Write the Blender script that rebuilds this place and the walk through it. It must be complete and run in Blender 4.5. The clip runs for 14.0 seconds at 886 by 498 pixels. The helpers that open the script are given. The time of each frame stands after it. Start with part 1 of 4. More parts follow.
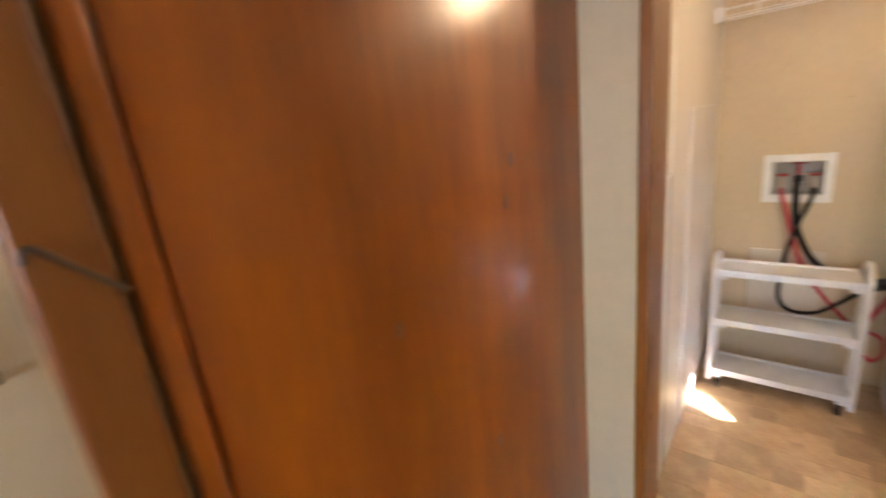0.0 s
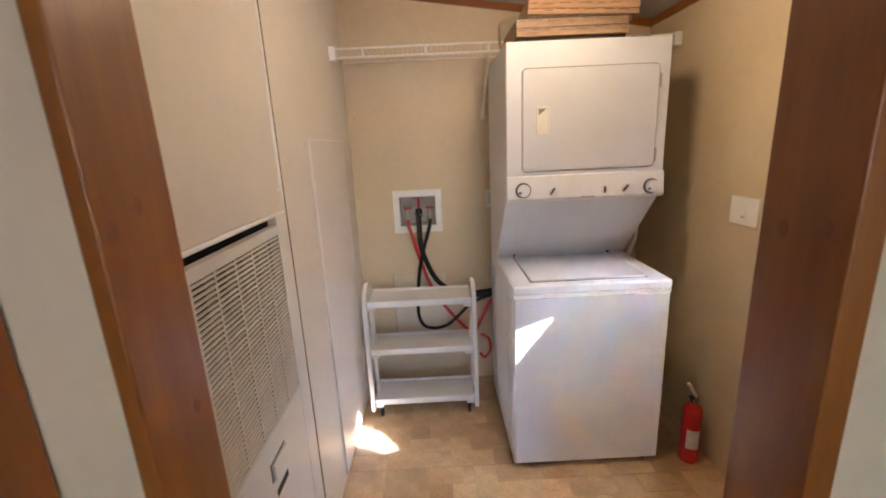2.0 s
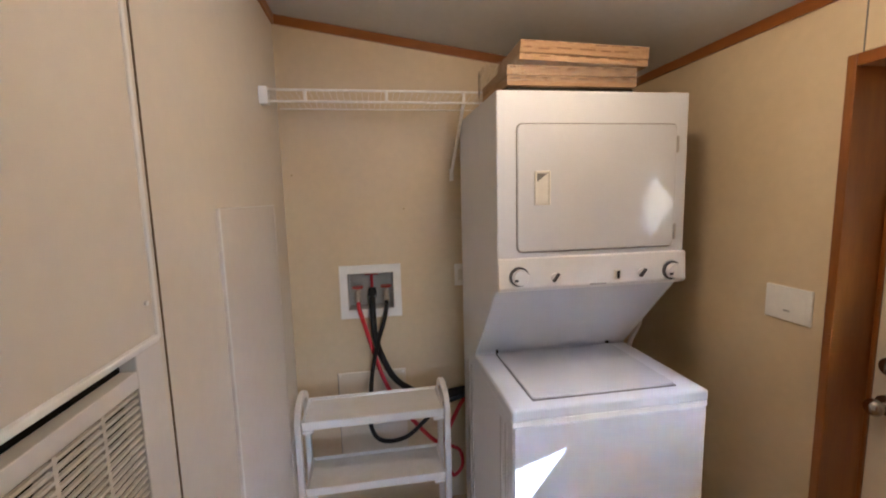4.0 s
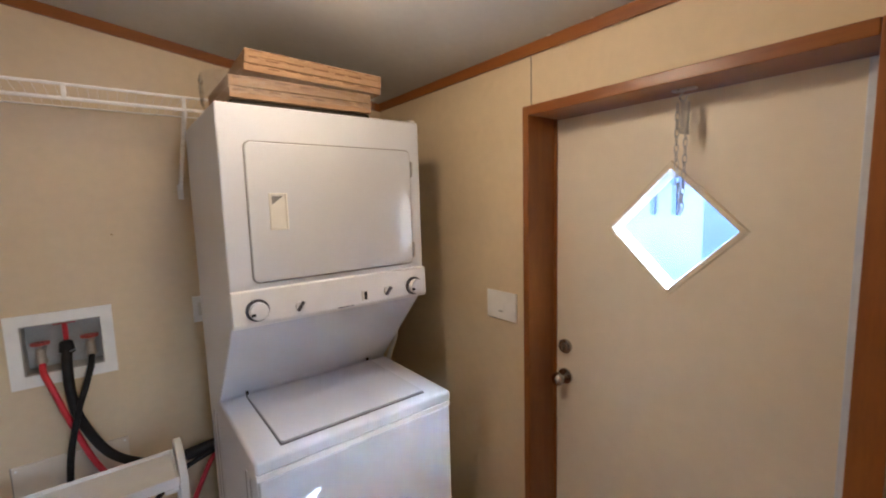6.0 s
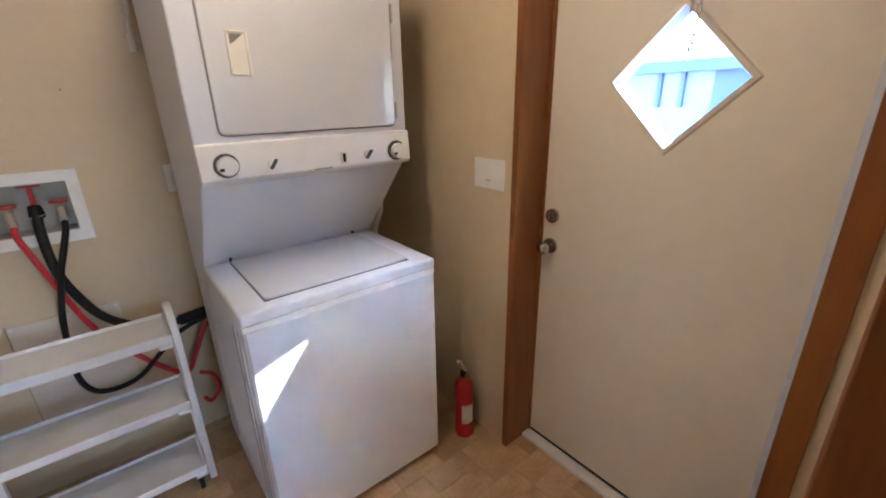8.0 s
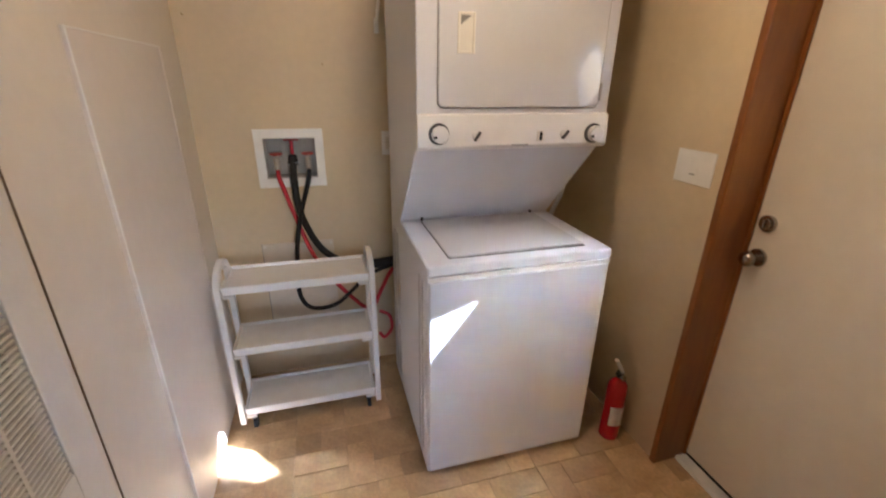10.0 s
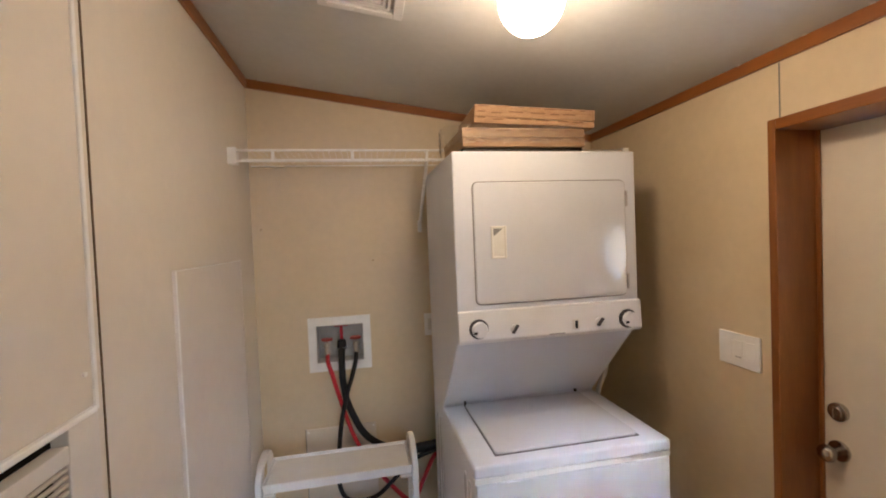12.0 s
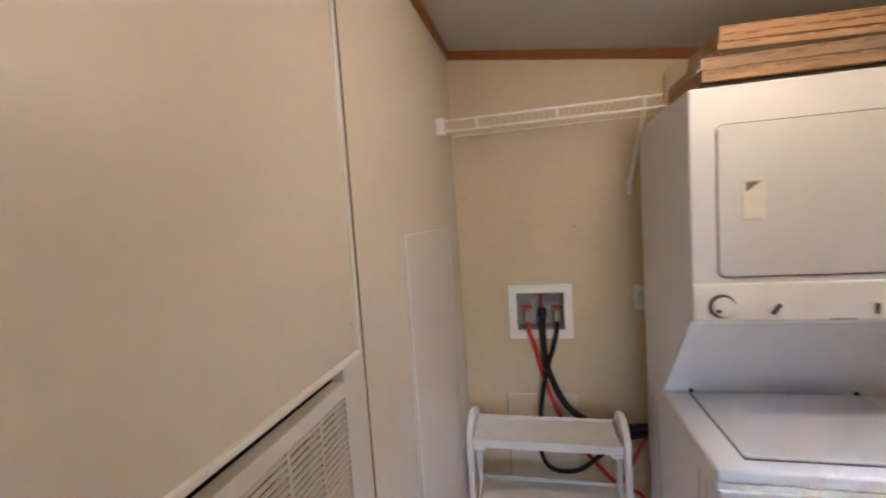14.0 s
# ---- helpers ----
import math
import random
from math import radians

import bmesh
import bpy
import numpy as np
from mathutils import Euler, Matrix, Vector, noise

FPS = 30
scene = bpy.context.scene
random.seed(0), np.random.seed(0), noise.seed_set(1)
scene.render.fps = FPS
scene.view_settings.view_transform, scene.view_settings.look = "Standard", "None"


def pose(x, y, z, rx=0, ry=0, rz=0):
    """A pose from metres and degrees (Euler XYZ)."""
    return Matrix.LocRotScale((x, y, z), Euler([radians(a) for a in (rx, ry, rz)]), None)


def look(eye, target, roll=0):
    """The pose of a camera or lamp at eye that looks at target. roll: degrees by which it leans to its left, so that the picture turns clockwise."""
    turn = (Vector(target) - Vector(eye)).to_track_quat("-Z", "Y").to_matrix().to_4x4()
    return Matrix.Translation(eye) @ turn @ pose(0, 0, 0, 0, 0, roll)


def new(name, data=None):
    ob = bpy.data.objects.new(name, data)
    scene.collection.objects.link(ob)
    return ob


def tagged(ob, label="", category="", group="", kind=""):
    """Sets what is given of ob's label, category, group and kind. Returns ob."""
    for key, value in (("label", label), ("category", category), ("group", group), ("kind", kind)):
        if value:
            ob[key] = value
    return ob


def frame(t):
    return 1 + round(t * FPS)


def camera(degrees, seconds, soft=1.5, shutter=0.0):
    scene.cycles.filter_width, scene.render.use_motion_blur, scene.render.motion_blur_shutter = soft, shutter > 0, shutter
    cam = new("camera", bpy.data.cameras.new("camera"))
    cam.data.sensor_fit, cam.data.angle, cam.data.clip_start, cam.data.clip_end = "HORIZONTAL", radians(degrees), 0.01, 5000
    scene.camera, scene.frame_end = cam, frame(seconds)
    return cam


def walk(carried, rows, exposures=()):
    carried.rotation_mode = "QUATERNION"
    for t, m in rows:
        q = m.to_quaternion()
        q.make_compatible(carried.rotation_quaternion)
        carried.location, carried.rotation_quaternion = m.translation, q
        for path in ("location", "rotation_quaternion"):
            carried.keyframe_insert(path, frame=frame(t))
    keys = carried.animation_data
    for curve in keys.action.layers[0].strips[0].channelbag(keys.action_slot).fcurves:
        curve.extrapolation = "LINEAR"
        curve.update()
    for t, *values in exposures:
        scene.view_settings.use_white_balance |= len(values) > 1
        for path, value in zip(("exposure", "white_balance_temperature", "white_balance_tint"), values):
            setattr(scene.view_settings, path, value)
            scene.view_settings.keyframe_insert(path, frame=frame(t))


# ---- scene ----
cam = camera(93.2, 14.0, soft=1.9, shutter=0.3)
PATH = [
    (0, (0.357, -2.992, 1.608), (-0.901, -1.53, 1.081), -6.6),
    (0.2, (0.336, -2.945, 1.594), (-0.59, -1.257, 1.051), -5.9),
    (0.5, (0.348, -2.917, 1.564), (-0.205, -1.07, 1.032), -4.7),
    (1, (0.416, -2.847, 1.563), (0.231, -0.917, 1.074), -3.3),
    (1.5, (0.509, -2.729, 1.555), (0.439, -0.79, 1.071), -3.0),
    (2, (0.5, -2.584, 1.552), (0.519, -0.644, 1.07), -2.7),
    (2.2, (0.447, -2.519, 1.557), (0.527, -0.579, 1.078), -2.7),
    (4.3, (0.413, -2.048, 1.646), (0.819, -0.094, 1.508), -1.2),
    (4.5, (0.422, -2.052, 1.672), (0.912, -0.115, 1.603), -1.1),
    (5, (0.458, -2.063, 1.699), (1.209, -0.21, 1.658), -0.8),
    (5.5, (0.519, -2.061, 1.67), (1.548, -0.35, 1.553), -1.0),
    (6, (0.566, -2.058, 1.649), (1.79, -0.492, 1.426), -1.6),
    (6.5, (0.597, -2.057, 1.616), (1.882, -0.563, 1.275), -2.1),
    (7, (0.602, -2.048, 1.594), (1.871, -0.576, 1.119), -1.9),
    (7.5, (0.614, -2.05, 1.554), (1.843, -0.59, 0.956), -1.5),
    (7.7, (0.616, -2.049, 1.533), (1.829, -0.595, 0.89), -1.3),
    (9.8, (0.529, -2.063, 1.473), (1.118, -0.327, 0.674), 1.1),
    (10, (0.517, -2.066, 1.494), (1.034, -0.281, 0.755), 0.8),
    (10.5, (0.495, -2.081, 1.535), (0.907, -0.194, 1.018), 0.4),
    (11, (0.485, -2.101, 1.584), (0.879, -0.166, 1.269), -0.3),
    (11.5, (0.49, -2.108, 1.617), (0.869, -0.152, 1.437), -1.7),
    (12, (0.5, -2.112, 1.658), (0.884, -0.15, 1.603), -2.3),
    (12.5, (0.509, -2.105, 1.675), (0.885, -0.14, 1.654), -2.6),
    (13, (0.52, -2.1, 1.672), (0.757, -0.116, 1.61), -3.7),
    (13.5, (0.477, -2.104, 1.662), (0.416, -0.108, 1.55), -4.4),
    (14, (0.392, -2.041, 1.642), (-0.058, -0.099, 1.492), -3.9),
]
walk(cam, [(t, look(eye, target, roll)) for t, eye, target, roll in PATH], [(0.0, 4.55, 6050, 15), (0.5, 4.35, 5850, 15), (1.2, 4.22, 5750, 15), (2.0, 4.16, 5500, 15), (4.5, 3.83, 5200, 14), (6.0, 3.88, 5050, 13), (7.5, 4.03, 4850, 12), (10.0, 4.0, 5450, 14), (12.0, 3.88, 5350, 14), (14.0, 3.89, 5250, 14)])

# ---- world, sun, large lights ----
SUN_WAY = Vector((-1.0, 0.472, -0.808))
world = bpy.data.worlds.new("sky")
scene.world = world
world.use_nodes = True
wn = world.node_tree
sky = wn.nodes.new("ShaderNodeTexSky")
sky.sky_type, sky.sun_disc = "NISHITA", False
sky.sun_elevation = math.atan2(0.808, math.hypot(1.0, 0.472))
sky.sun_rotation = math.atan2(1.0, -0.472)
wn.links.new(sky.outputs[0], wn.nodes["Background"].inputs[0])
wn.nodes["Background"].inputs[1].default_value = 0.15
sun = new("sun", bpy.data.lights.new("sun", "SUN"))
sun.data.energy, sun.data.angle, sun.data.color = 5.0, radians(0.6), (0.94, 0.97, 1.0)
sun.matrix_world = look((5, -3, 5), Vector((5, -3, 5)) + SUN_WAY)
GLOBE_POWER = 4.9
# fill lamp added in the hall, at an unseen opening in its rear wall
hall_fill = new("hall_fill_lamp", bpy.data.lights.new("hall_fill_lamp", "AREA"))
hall_fill.data.shape, hall_fill.data.size, hall_fill.data.size_y = "RECTANGLE", 1.05, 0.95
hall_fill.data.energy, hall_fill.data.color = 0.55, (1.0, 0.90, 0.76)
hall_fill.matrix_world = look((1.1, -5.94, 1.5), (0.4, -1.0, 0.9))

# ---- materials ----
def material(name, base, rough=0.5, metal=0.0, second=None, scale=20.0, stretch=(1, 1, 1), fine=0.0, bump=0.0, bump_scale=200.0,
             coat=0.0, random_tint=0.0, spec=0.5, detail=4.0, rough_var=0.08, coat_rough=0.12, coat_ior=1.5):
    m = bpy.data.materials.new(name)
    m.use_nodes = True
    nt = m.node_tree
    p = nt.nodes["Principled BSDF"]
    link = nt.links.new
    co = nt.nodes.new("ShaderNodeTexCoord")
    mp = nt.nodes.new("ShaderNodeMapping")
    mp.inputs["Scale"].default_value = stretch
    link(co.outputs["Object"], mp.inputs[0])
    n1 = nt.nodes.new("ShaderNodeTexNoise")
    n1.inputs["Scale"].default_value, n1.inputs["Detail"].default_value = scale, detail
    link(mp.outputs[0], n1.inputs["Vector"])
    ramp = nt.nodes.new("ShaderNodeValToRGB")
    ramp.color_ramp.elements[0].position, ramp.color_ramp.elements[1].position = 0.3, 0.7
    ramp.color_ramp.elements[0].color = (*(second or [c * 0.93 for c in base]), 1)
    ramp.color_ramp.elements[1].color = (*base, 1)
    link(n1.outputs[0], ramp.inputs[0])
    colour = ramp.outputs[0]
    if fine:
        n2 = nt.nodes.new("ShaderNodeTexNoise")
        n2.inputs["Scale"].default_value, n2.inputs["Detail"].default_value = scale * 9, 3.0
        link(mp.outputs[0], n2.inputs["Vector"])
        hsv = nt.nodes.new("ShaderNodeHueSaturation")
        mr = nt.nodes.new("ShaderNodeMapRange")
        mr.inputs["From Min"].default_value, mr.inputs["From Max"].default_value = 0.25, 0.75
        mr.inputs["To Min"].default_value, mr.inputs["To Max"].default_value = 1 - fine, 1 + fine
        link(n2.outputs[0], mr.inputs[0])
        link(mr.outputs[0], hsv.inputs["Value"])
        link(colour, hsv.inputs["Color"])
        colour = hsv.outputs[0]
    if random_tint:
        info = nt.nodes.new("ShaderNodeObjectInfo")
        hs2 = nt.nodes.new("ShaderNodeHueSaturation")
        mr2 = nt.nodes.new("ShaderNodeMapRange")
        mr2.inputs["To Min"].default_value, mr2.inputs["To Max"].default_value = 1 - random_tint, 1 + random_tint
        link(info.outputs["Random"], mr2.inputs[0])
        link(mr2.outputs[0], hs2.inputs["Value"])
        link(colour, hs2.inputs["Color"])
        colour = hs2.outputs[0]
    link(colour, p.inputs["Base Color"])
    rr = nt.nodes.new("ShaderNodeMapRange")
    rr.inputs["To Min"].default_value, rr.inputs["To Max"].default_value = max(0.02, rough - rough_var), min(1, rough + rough_var)
    link(n1.outputs[0], rr.inputs[0])
    link(rr.outputs[0], p.inputs["Roughness"])
    p.inputs["Metallic"].default_value = metal
    p.inputs["Specular IOR Level"].default_value = spec
    p.inputs["Coat Weight"].default_value = coat
    p.inputs["Coat IOR"].default_value = coat_ior
    p.inputs["Coat Roughness"].default_value = coat_rough
    if bump:
        n3 = nt.nodes.new("ShaderNodeTexNoise")
        n3.inputs["Scale"].default_value, n3.inputs["Detail"].default_value = bump_scale, 3.0
        link(mp.outputs[0], n3.inputs["Vector"])
        b = nt.nodes.new("ShaderNodeBump")
        b.inputs["Strength"].default_value, b.inputs["Distance"].default_value = bump, 0.002
        link(n3.outputs[0], b.inputs["Height"])
        link(b.outputs[0], p.inputs["Normal"])
    return m


M_WALL = material("wall_vinyl", (0.65, 0.53, 0.345), 0.55, scale=3, second=(0.61, 0.49, 0.312), fine=0.03, bump=0.12, bump_scale=300)
M_WALL_LEFT = material("panel_paint", (0.71, 0.655, 0.57), 0.40, scale=3, second=(0.67, 0.615, 0.535), fine=0.02, bump=0.08, bump_scale=260)
M_CEIL = material("ceiling_board", (0.57, 0.57, 0.56), 0.8, scale=4, second=(0.53, 0.53, 0.52), fine=0.03, bump=0.25, bump_scale=220)
M_WOOD = material("stained_wood", (0.27, 0.094, 0.010), 0.42, scale=5, stretch=(5, 5, 0.5), second=(0.20, 0.060, 0.007), fine=0.09, spec=0.3, bump=0.1,
                  bump_scale=60, coat=0.45, coat_rough=0.30)
M_WOOD_Y = material("stained_wood_lengthwise", (0.27, 0.094, 0.010), 0.42, scale=5, stretch=(5, 0.5, 5), second=(0.20, 0.060, 0.007), fine=0.09, spec=0.3,
                    bump=0.1, bump_scale=60, coat=0.45, coat_rough=0.30)
M_WOOD_X = material("stained_wood_crosswise", (0.27, 0.094, 0.010), 0.42, scale=5, stretch=(0.5, 5, 5), second=(0.20, 0.060, 0.007), fine=0.09, spec=0.3,
                    bump=0.1, bump_scale=60, coat=0.45, coat_rough=0.30)
M_SLAB = material("varnished_door_wood", (0.44, 0.112, 0.001), 0.42, scale=2.6, stretch=(3, 3, 0.5), second=(0.22, 0.050, 0.001), fine=0.07, spec=0.3, coat=0.6, coat_rough=0.2)
M_KNOT = material("wood_knot", (0.24, 0.078, 0.019), 0.4, scale=90, second=(0.15, 0.042, 0.010))
M_ENAMEL = material("white_enamel", (0.64, 0.655, 0.695), 0.42, scale=8, second=(0.615, 0.63, 0.67), fine=0.01, coat=1.0, spec=0.08, coat_rough=0.012, coat_ior=1.85)
M_ENAMEL_BODY = material("white_enamel_body", (0.64, 0.655, 0.695), 0.42, scale=8, second=(0.615, 0.63, 0.67), fine=0.01, coat=0.25, spec=0.08, coat_rough=0.10, coat_ior=1.5)
M_PANEL = material("white_control_plastic", (0.76, 0.755, 0.74), 0.38, scale=14, second=(0.72, 0.715, 0.70), fine=0.01)
M_CREAM = material("aged_cream_plastic", (0.72, 0.70, 0.635), 0.4, scale=30, second=(0.68, 0.655, 0.585))
M_PLASTIC = material("white_plastic", (0.77, 0.775, 0.775), 0.42, scale=16, second=(0.72, 0.72, 0.715), fine=0.03, bump=0.05, bump_scale=250)
M_BOX_GREY = material("grey_box_plastic", (0.44, 0.41, 0.37), 0.5, scale=16, second=(0.36, 0.33, 0.29), fine=0.05)
M_WIRE = material("white_coated_wire", (0.86, 0.84, 0.79), 0.4, scale=40, second=(0.72, 0.69, 0.63))
# grey of the real seams, also of shade painted on pull and handle
M_SEAM_AND_SHADE = material("grey_seam_and_shade", (0.20, 0.19, 0.18), 0.7, scale=30)
# darker tone paints the shade in the gaps of the vent grille
M_VENT_BACK = material("vent_gap_shade", (0.36, 0.33, 0.29), 0.7, scale=30, second=(0.28, 0.255, 0.22))
M_HINGE = material("grey_hinge", (0.42, 0.41, 0.40), 0.4, scale=40)
M_DIAL = material("dark_dial_ring", (0.06, 0.055, 0.06), 0.4, scale=40)
M_DARK = material("dark_rubber", (0.010, 0.009, 0.009), 0.55, scale=40, second=(0.016, 0.015, 0.014), fine=0.1, spec=0.25)
# near-black that paints the shade inside the furnace closet
M_HOLLOW_SHADE = material("painted_hollow_shade", (0.014, 0.012, 0.010), 0.9, scale=12, spec=0.1)
M_RED_HOSE = material("red_hose", (0.55, 0.025, 0.035), 0.42, scale=60, second=(0.45, 0.02, 0.03), fine=0.06)
M_VALVE = material("red_valve_handle", (0.42, 0.06, 0.04), 0.45, scale=60, second=(0.30, 0.05, 0.03))
M_BRASS = material("dull_brass", (0.38, 0.26, 0.12), 0.35, metal=0.9, scale=80)
M_VALVE_METAL = material("pale_valve_metal", (0.55, 0.49, 0.40), 0.4, metal=0.6, scale=60, second=(0.45, 0.36, 0.26))
M_NICKEL = material("brushed_nickel", (0.50, 0.47, 0.43), 0.22, metal=1.0, scale=60, second=(0.40, 0.37, 0.34), fine=0.05)
M_BRONZE = material("dark_bronze", (0.10, 0.07, 0.05), 0.4, metal=0.6, scale=60)
M_STEEL = material("zinc_steel", (0.55, 0.56, 0.58), 0.3, metal=1.0, scale=90)
M_CARD = material("cardboard", (0.40, 0.25, 0.135), 0.8, scale=14, stretch=(1, 3, 6), second=(0.30, 0.18, 0.09), fine=0.18, bump=0.2, bump_scale=90)
M_CARD_DARK = material("cardboard_slot", (0.19, 0.098, 0.043), 0.85, scale=20)
# very dark brown that stands for the shadow below the boxes
M_BOX_SHADOW = material("box_shadow_board", (0.035, 0.026, 0.016), 0.8, scale=20)
# pale blue puts the daylight on the weatherstrip into its colour
M_STRIP_DAYLIT = material("daylit_vinyl_strip", (0.70, 0.74, 0.80), 0.4, scale=20, second=(0.60, 0.65, 0.72))
# grey puts the shade on the white window reveal into its colour
M_FRAME_SHADED = material("shaded_white_frame", (0.34, 0.37, 0.41), 0.5, scale=20, second=(0.29, 0.32, 0.36))
M_DOORPAINT = material("cream_door_paint", (0.79, 0.725, 0.60), 0.4, scale=2.5, second=(0.75, 0.685, 0.56), fine=0.02, bump=0.06, bump_scale=180)
M_WHITE_TRIM = material("white_trim", (0.85, 0.84, 0.81), 0.4, scale=20, second=(0.79, 0.78, 0.75))
M_ACCESS = material("pale_panel_paint", (0.71, 0.66, 0.61), 0.42, scale=3, second=(0.68, 0.63, 0.58), fine=0.02, bump=0.06, bump_scale=260)
M_COVER = material("beige_cover_paint", (0.68, 0.60, 0.48), 0.45, scale=4, second=(0.64, 0.56, 0.44), fine=0.02)
M_SEAM_BROWN = material("brown_seam", (0.13, 0.085, 0.045), 0.7, scale=30)
M_FURNACE = material("furnace_metal", (0.70, 0.67, 0.62), 0.4, scale=10, second=(0.66, 0.63, 0.58), fine=0.02)
M_LOUVRE = material("louvre_metal", (0.64, 0.59, 0.50), 0.45, scale=10, second=(0.60, 0.55, 0.46), fine=0.03)
M_TILE = material("stone_vinyl_tile", (0.58, 0.39, 0.205), 0.38, scale=8, second=(0.38, 0.245, 0.12), fine=0.13, bump=0.12, bump_scale=70,
                  random_tint=0.19, detail=7, rough_var=0.12)
M_GROUT = material("vinyl_joint", (0.47, 0.315, 0.17), 0.6, scale=30, fine=0.1)
M_EXT_RED = material("red_cylinder_paint", (0.50, 0.012, 0.018), 0.25, scale=12, second=(0.42, 0.01, 0.014), coat=0.4)
M_LABEL = material("paper_label", (0.66, 0.62, 0.58), 0.6, scale=60, second=(0.56, 0.50, 0.46))
M_TEXT = material("grey_print", (0.25, 0.25, 0.26), 0.6, scale=60)
M_GROUND = material("pale_gravel", (0.42, 0.45, 0.49), 0.9, scale=0.6, second=(0.35, 0.37, 0.40), fine=0.2, bump=0.3, bump_scale=9)
M_SIDING = material("blue_grey_siding", (0.12, 0.15, 0.205), 0.6, scale=1.0, second=(0.09, 0.115, 0.16))
# paler siding, with a sunlit look put into its colour
M_SUNLIT_SIDING = material("sunlit_look_siding", (0.29, 0.31, 0.35), 0.6, scale=1.0, second=(0.24, 0.26, 0.30))
M_ROOF = material("grey_shingles", (0.30, 0.31, 0.33), 0.8, scale=2.0, second=(0.24, 0.25, 0.27), fine=0.1)
M_HOUSE_GLASS = material("dark_house_glass", (0.05, 0.07, 0.09), 0.08, scale=2)
M_BASKET = material("pale_wicker", (0.56, 0.48, 0.37), 0.7, scale=40, second=(0.44, 0.36, 0.26), fine=0.12, bump=0.3, bump_scale=120)
M_BASKET_DARK = material("dark_wicker", (0.27, 0.22, 0.17), 0.7, scale=40, second=(0.19, 0.15, 0.12), fine=0.12, bump=0.3, bump_scale=120)


def glass(name, rough, tint):
    m = bpy.data.materials.new(name)
    m.use_nodes = True
    p = m.node_tree.nodes["Principled BSDF"]
    p.inputs["Base Color"].default_value = (*tint, 1)
    p.inputs["Transmission Weight"].default_value = 1.0
    p.inputs["Roughness"].default_value = rough
    p.inputs["IOR"].default_value = 1.45
    return m


M_GLASS = glass("window_glass", 0.0, (0.95, 0.98, 1.0))


def film_material():
    m = bpy.data.materials.new("clear_plastic_film")
    m.use_nodes = True
    nt = m.node_tree
    out = nt.nodes["Material Output"]
    mix = nt.nodes.new("ShaderNodeMixShader")
    tr = nt.nodes.new("ShaderNodeBsdfTransparent")
    gl = nt.nodes.new("ShaderNodeBsdfGlossy")
    gl.inputs["Roughness"].default_value = 0.14
    gl.inputs["Color"].default_value = (0.75, 0.74, 0.72, 1)
    n = nt.nodes.new("ShaderNodeTexNoise")
    n.inputs["Scale"].default_value = 26
    b = nt.nodes.new("ShaderNodeBump")
    b.inputs["Strength"].default_value, b.inputs["Distance"].default_value = 0.9, 0.02
    nt.links.new(n.outputs[0], b.inputs["Height"])
    nt.links.new(b.outputs[0], gl.inputs["Normal"])
    mix.inputs[0].default_value = 0.24
    nt.links.new(tr.outputs[0], mix.inputs[1])
    nt.links.new(gl.outputs[0], mix.inputs[2])
    nt.links.new(mix.outputs[0], out.inputs[0])
    return m


M_FILM = film_material()
M_GLOBE = bpy.data.materials.new("lit_opal_glass")
M_GLOBE.use_nodes = True
gp = M_GLOBE.node_tree.nodes["Principled BSDF"]
gp.inputs["Base Color"].default_value = (0.85, 0.83, 0.78, 1)
gp.inputs["Emission Color"].default_value = (1.0, 0.695, 0.38, 1)
gp.inputs["Emission Strength"].default_value = GLOBE_POWER


# ---- building helpers ----
def box(bm, x0, x1, y0, y1, z0, z1, bev=0.0, seg=2):
    r = bmesh.ops.create_cube(bm, size=1.0)
    vs = r["verts"]
    bmesh.ops.scale(bm, verts=vs, vec=(x1 - x0, y1 - y0, z1 - z0))
    bmesh.ops.translate(bm, verts=vs, vec=((x0 + x1) / 2, (y0 + y1) / 2, (z0 + z1) / 2))
    if bev:
        es = list({e for v in vs for e in v.link_edges})
        bmesh.ops.bevel(bm, geom=es, offset=bev, segments=seg, affect="EDGES", profile=0.5)
    return bm


def boxes(*args, bev=0.0, seg=2):
    bm = bmesh.new()
    for a in args:
        box(bm, *a, bev=bev, seg=seg)
    return bm


def cyl(bm, centre, radius, length, axis="z", radius2=None, seg=32, bev=0.0):
    r = bmesh.ops.create_cone(bm, cap_ends=True, segments=seg, radius1=radius, radius2=radius if radius2 is None else radius2, depth=length)
    vs = r["verts"]
    if axis == "x":
        bmesh.ops.rotate(bm, verts=vs, matrix=Matrix.Rotation(radians(90), 3, "Y"))
    if axis == "y":
        bmesh.ops.rotate(bm, verts=vs, matrix=Matrix.Rotation(radians(90), 3, "X"))
    bmesh.ops.translate(bm, verts=vs, vec=centre)
    if bev:
        es = [e for e in {e for v in vs for e in v.link_edges} if e.calc_face_angle(0) > 0.9]
        bmesh.ops.bevel(bm, geom=es, offset=bev, segments=2, affect="EDGES", profile=0.5)
    return bm


def spline(points, steps=8):
    pts = [Vector(p) for p in points]
    pts = [2 * pts[0] - pts[1]] + pts + [2 * pts[-1] - pts[-2]]
    out = []
    for i in range(1, len(pts) - 2):
        a, b, c, d = pts[i - 1:i + 3]
        for k in range(steps):
            t = k / steps
            out.append(0.5 * ((2 * b) + (c - a) * t + (2 * a - 5 * b + 4 * c - d) * t * t + (3 * b - a - 3 * c + d) * t ** 3))
    out.append(pts[-2])
    return out


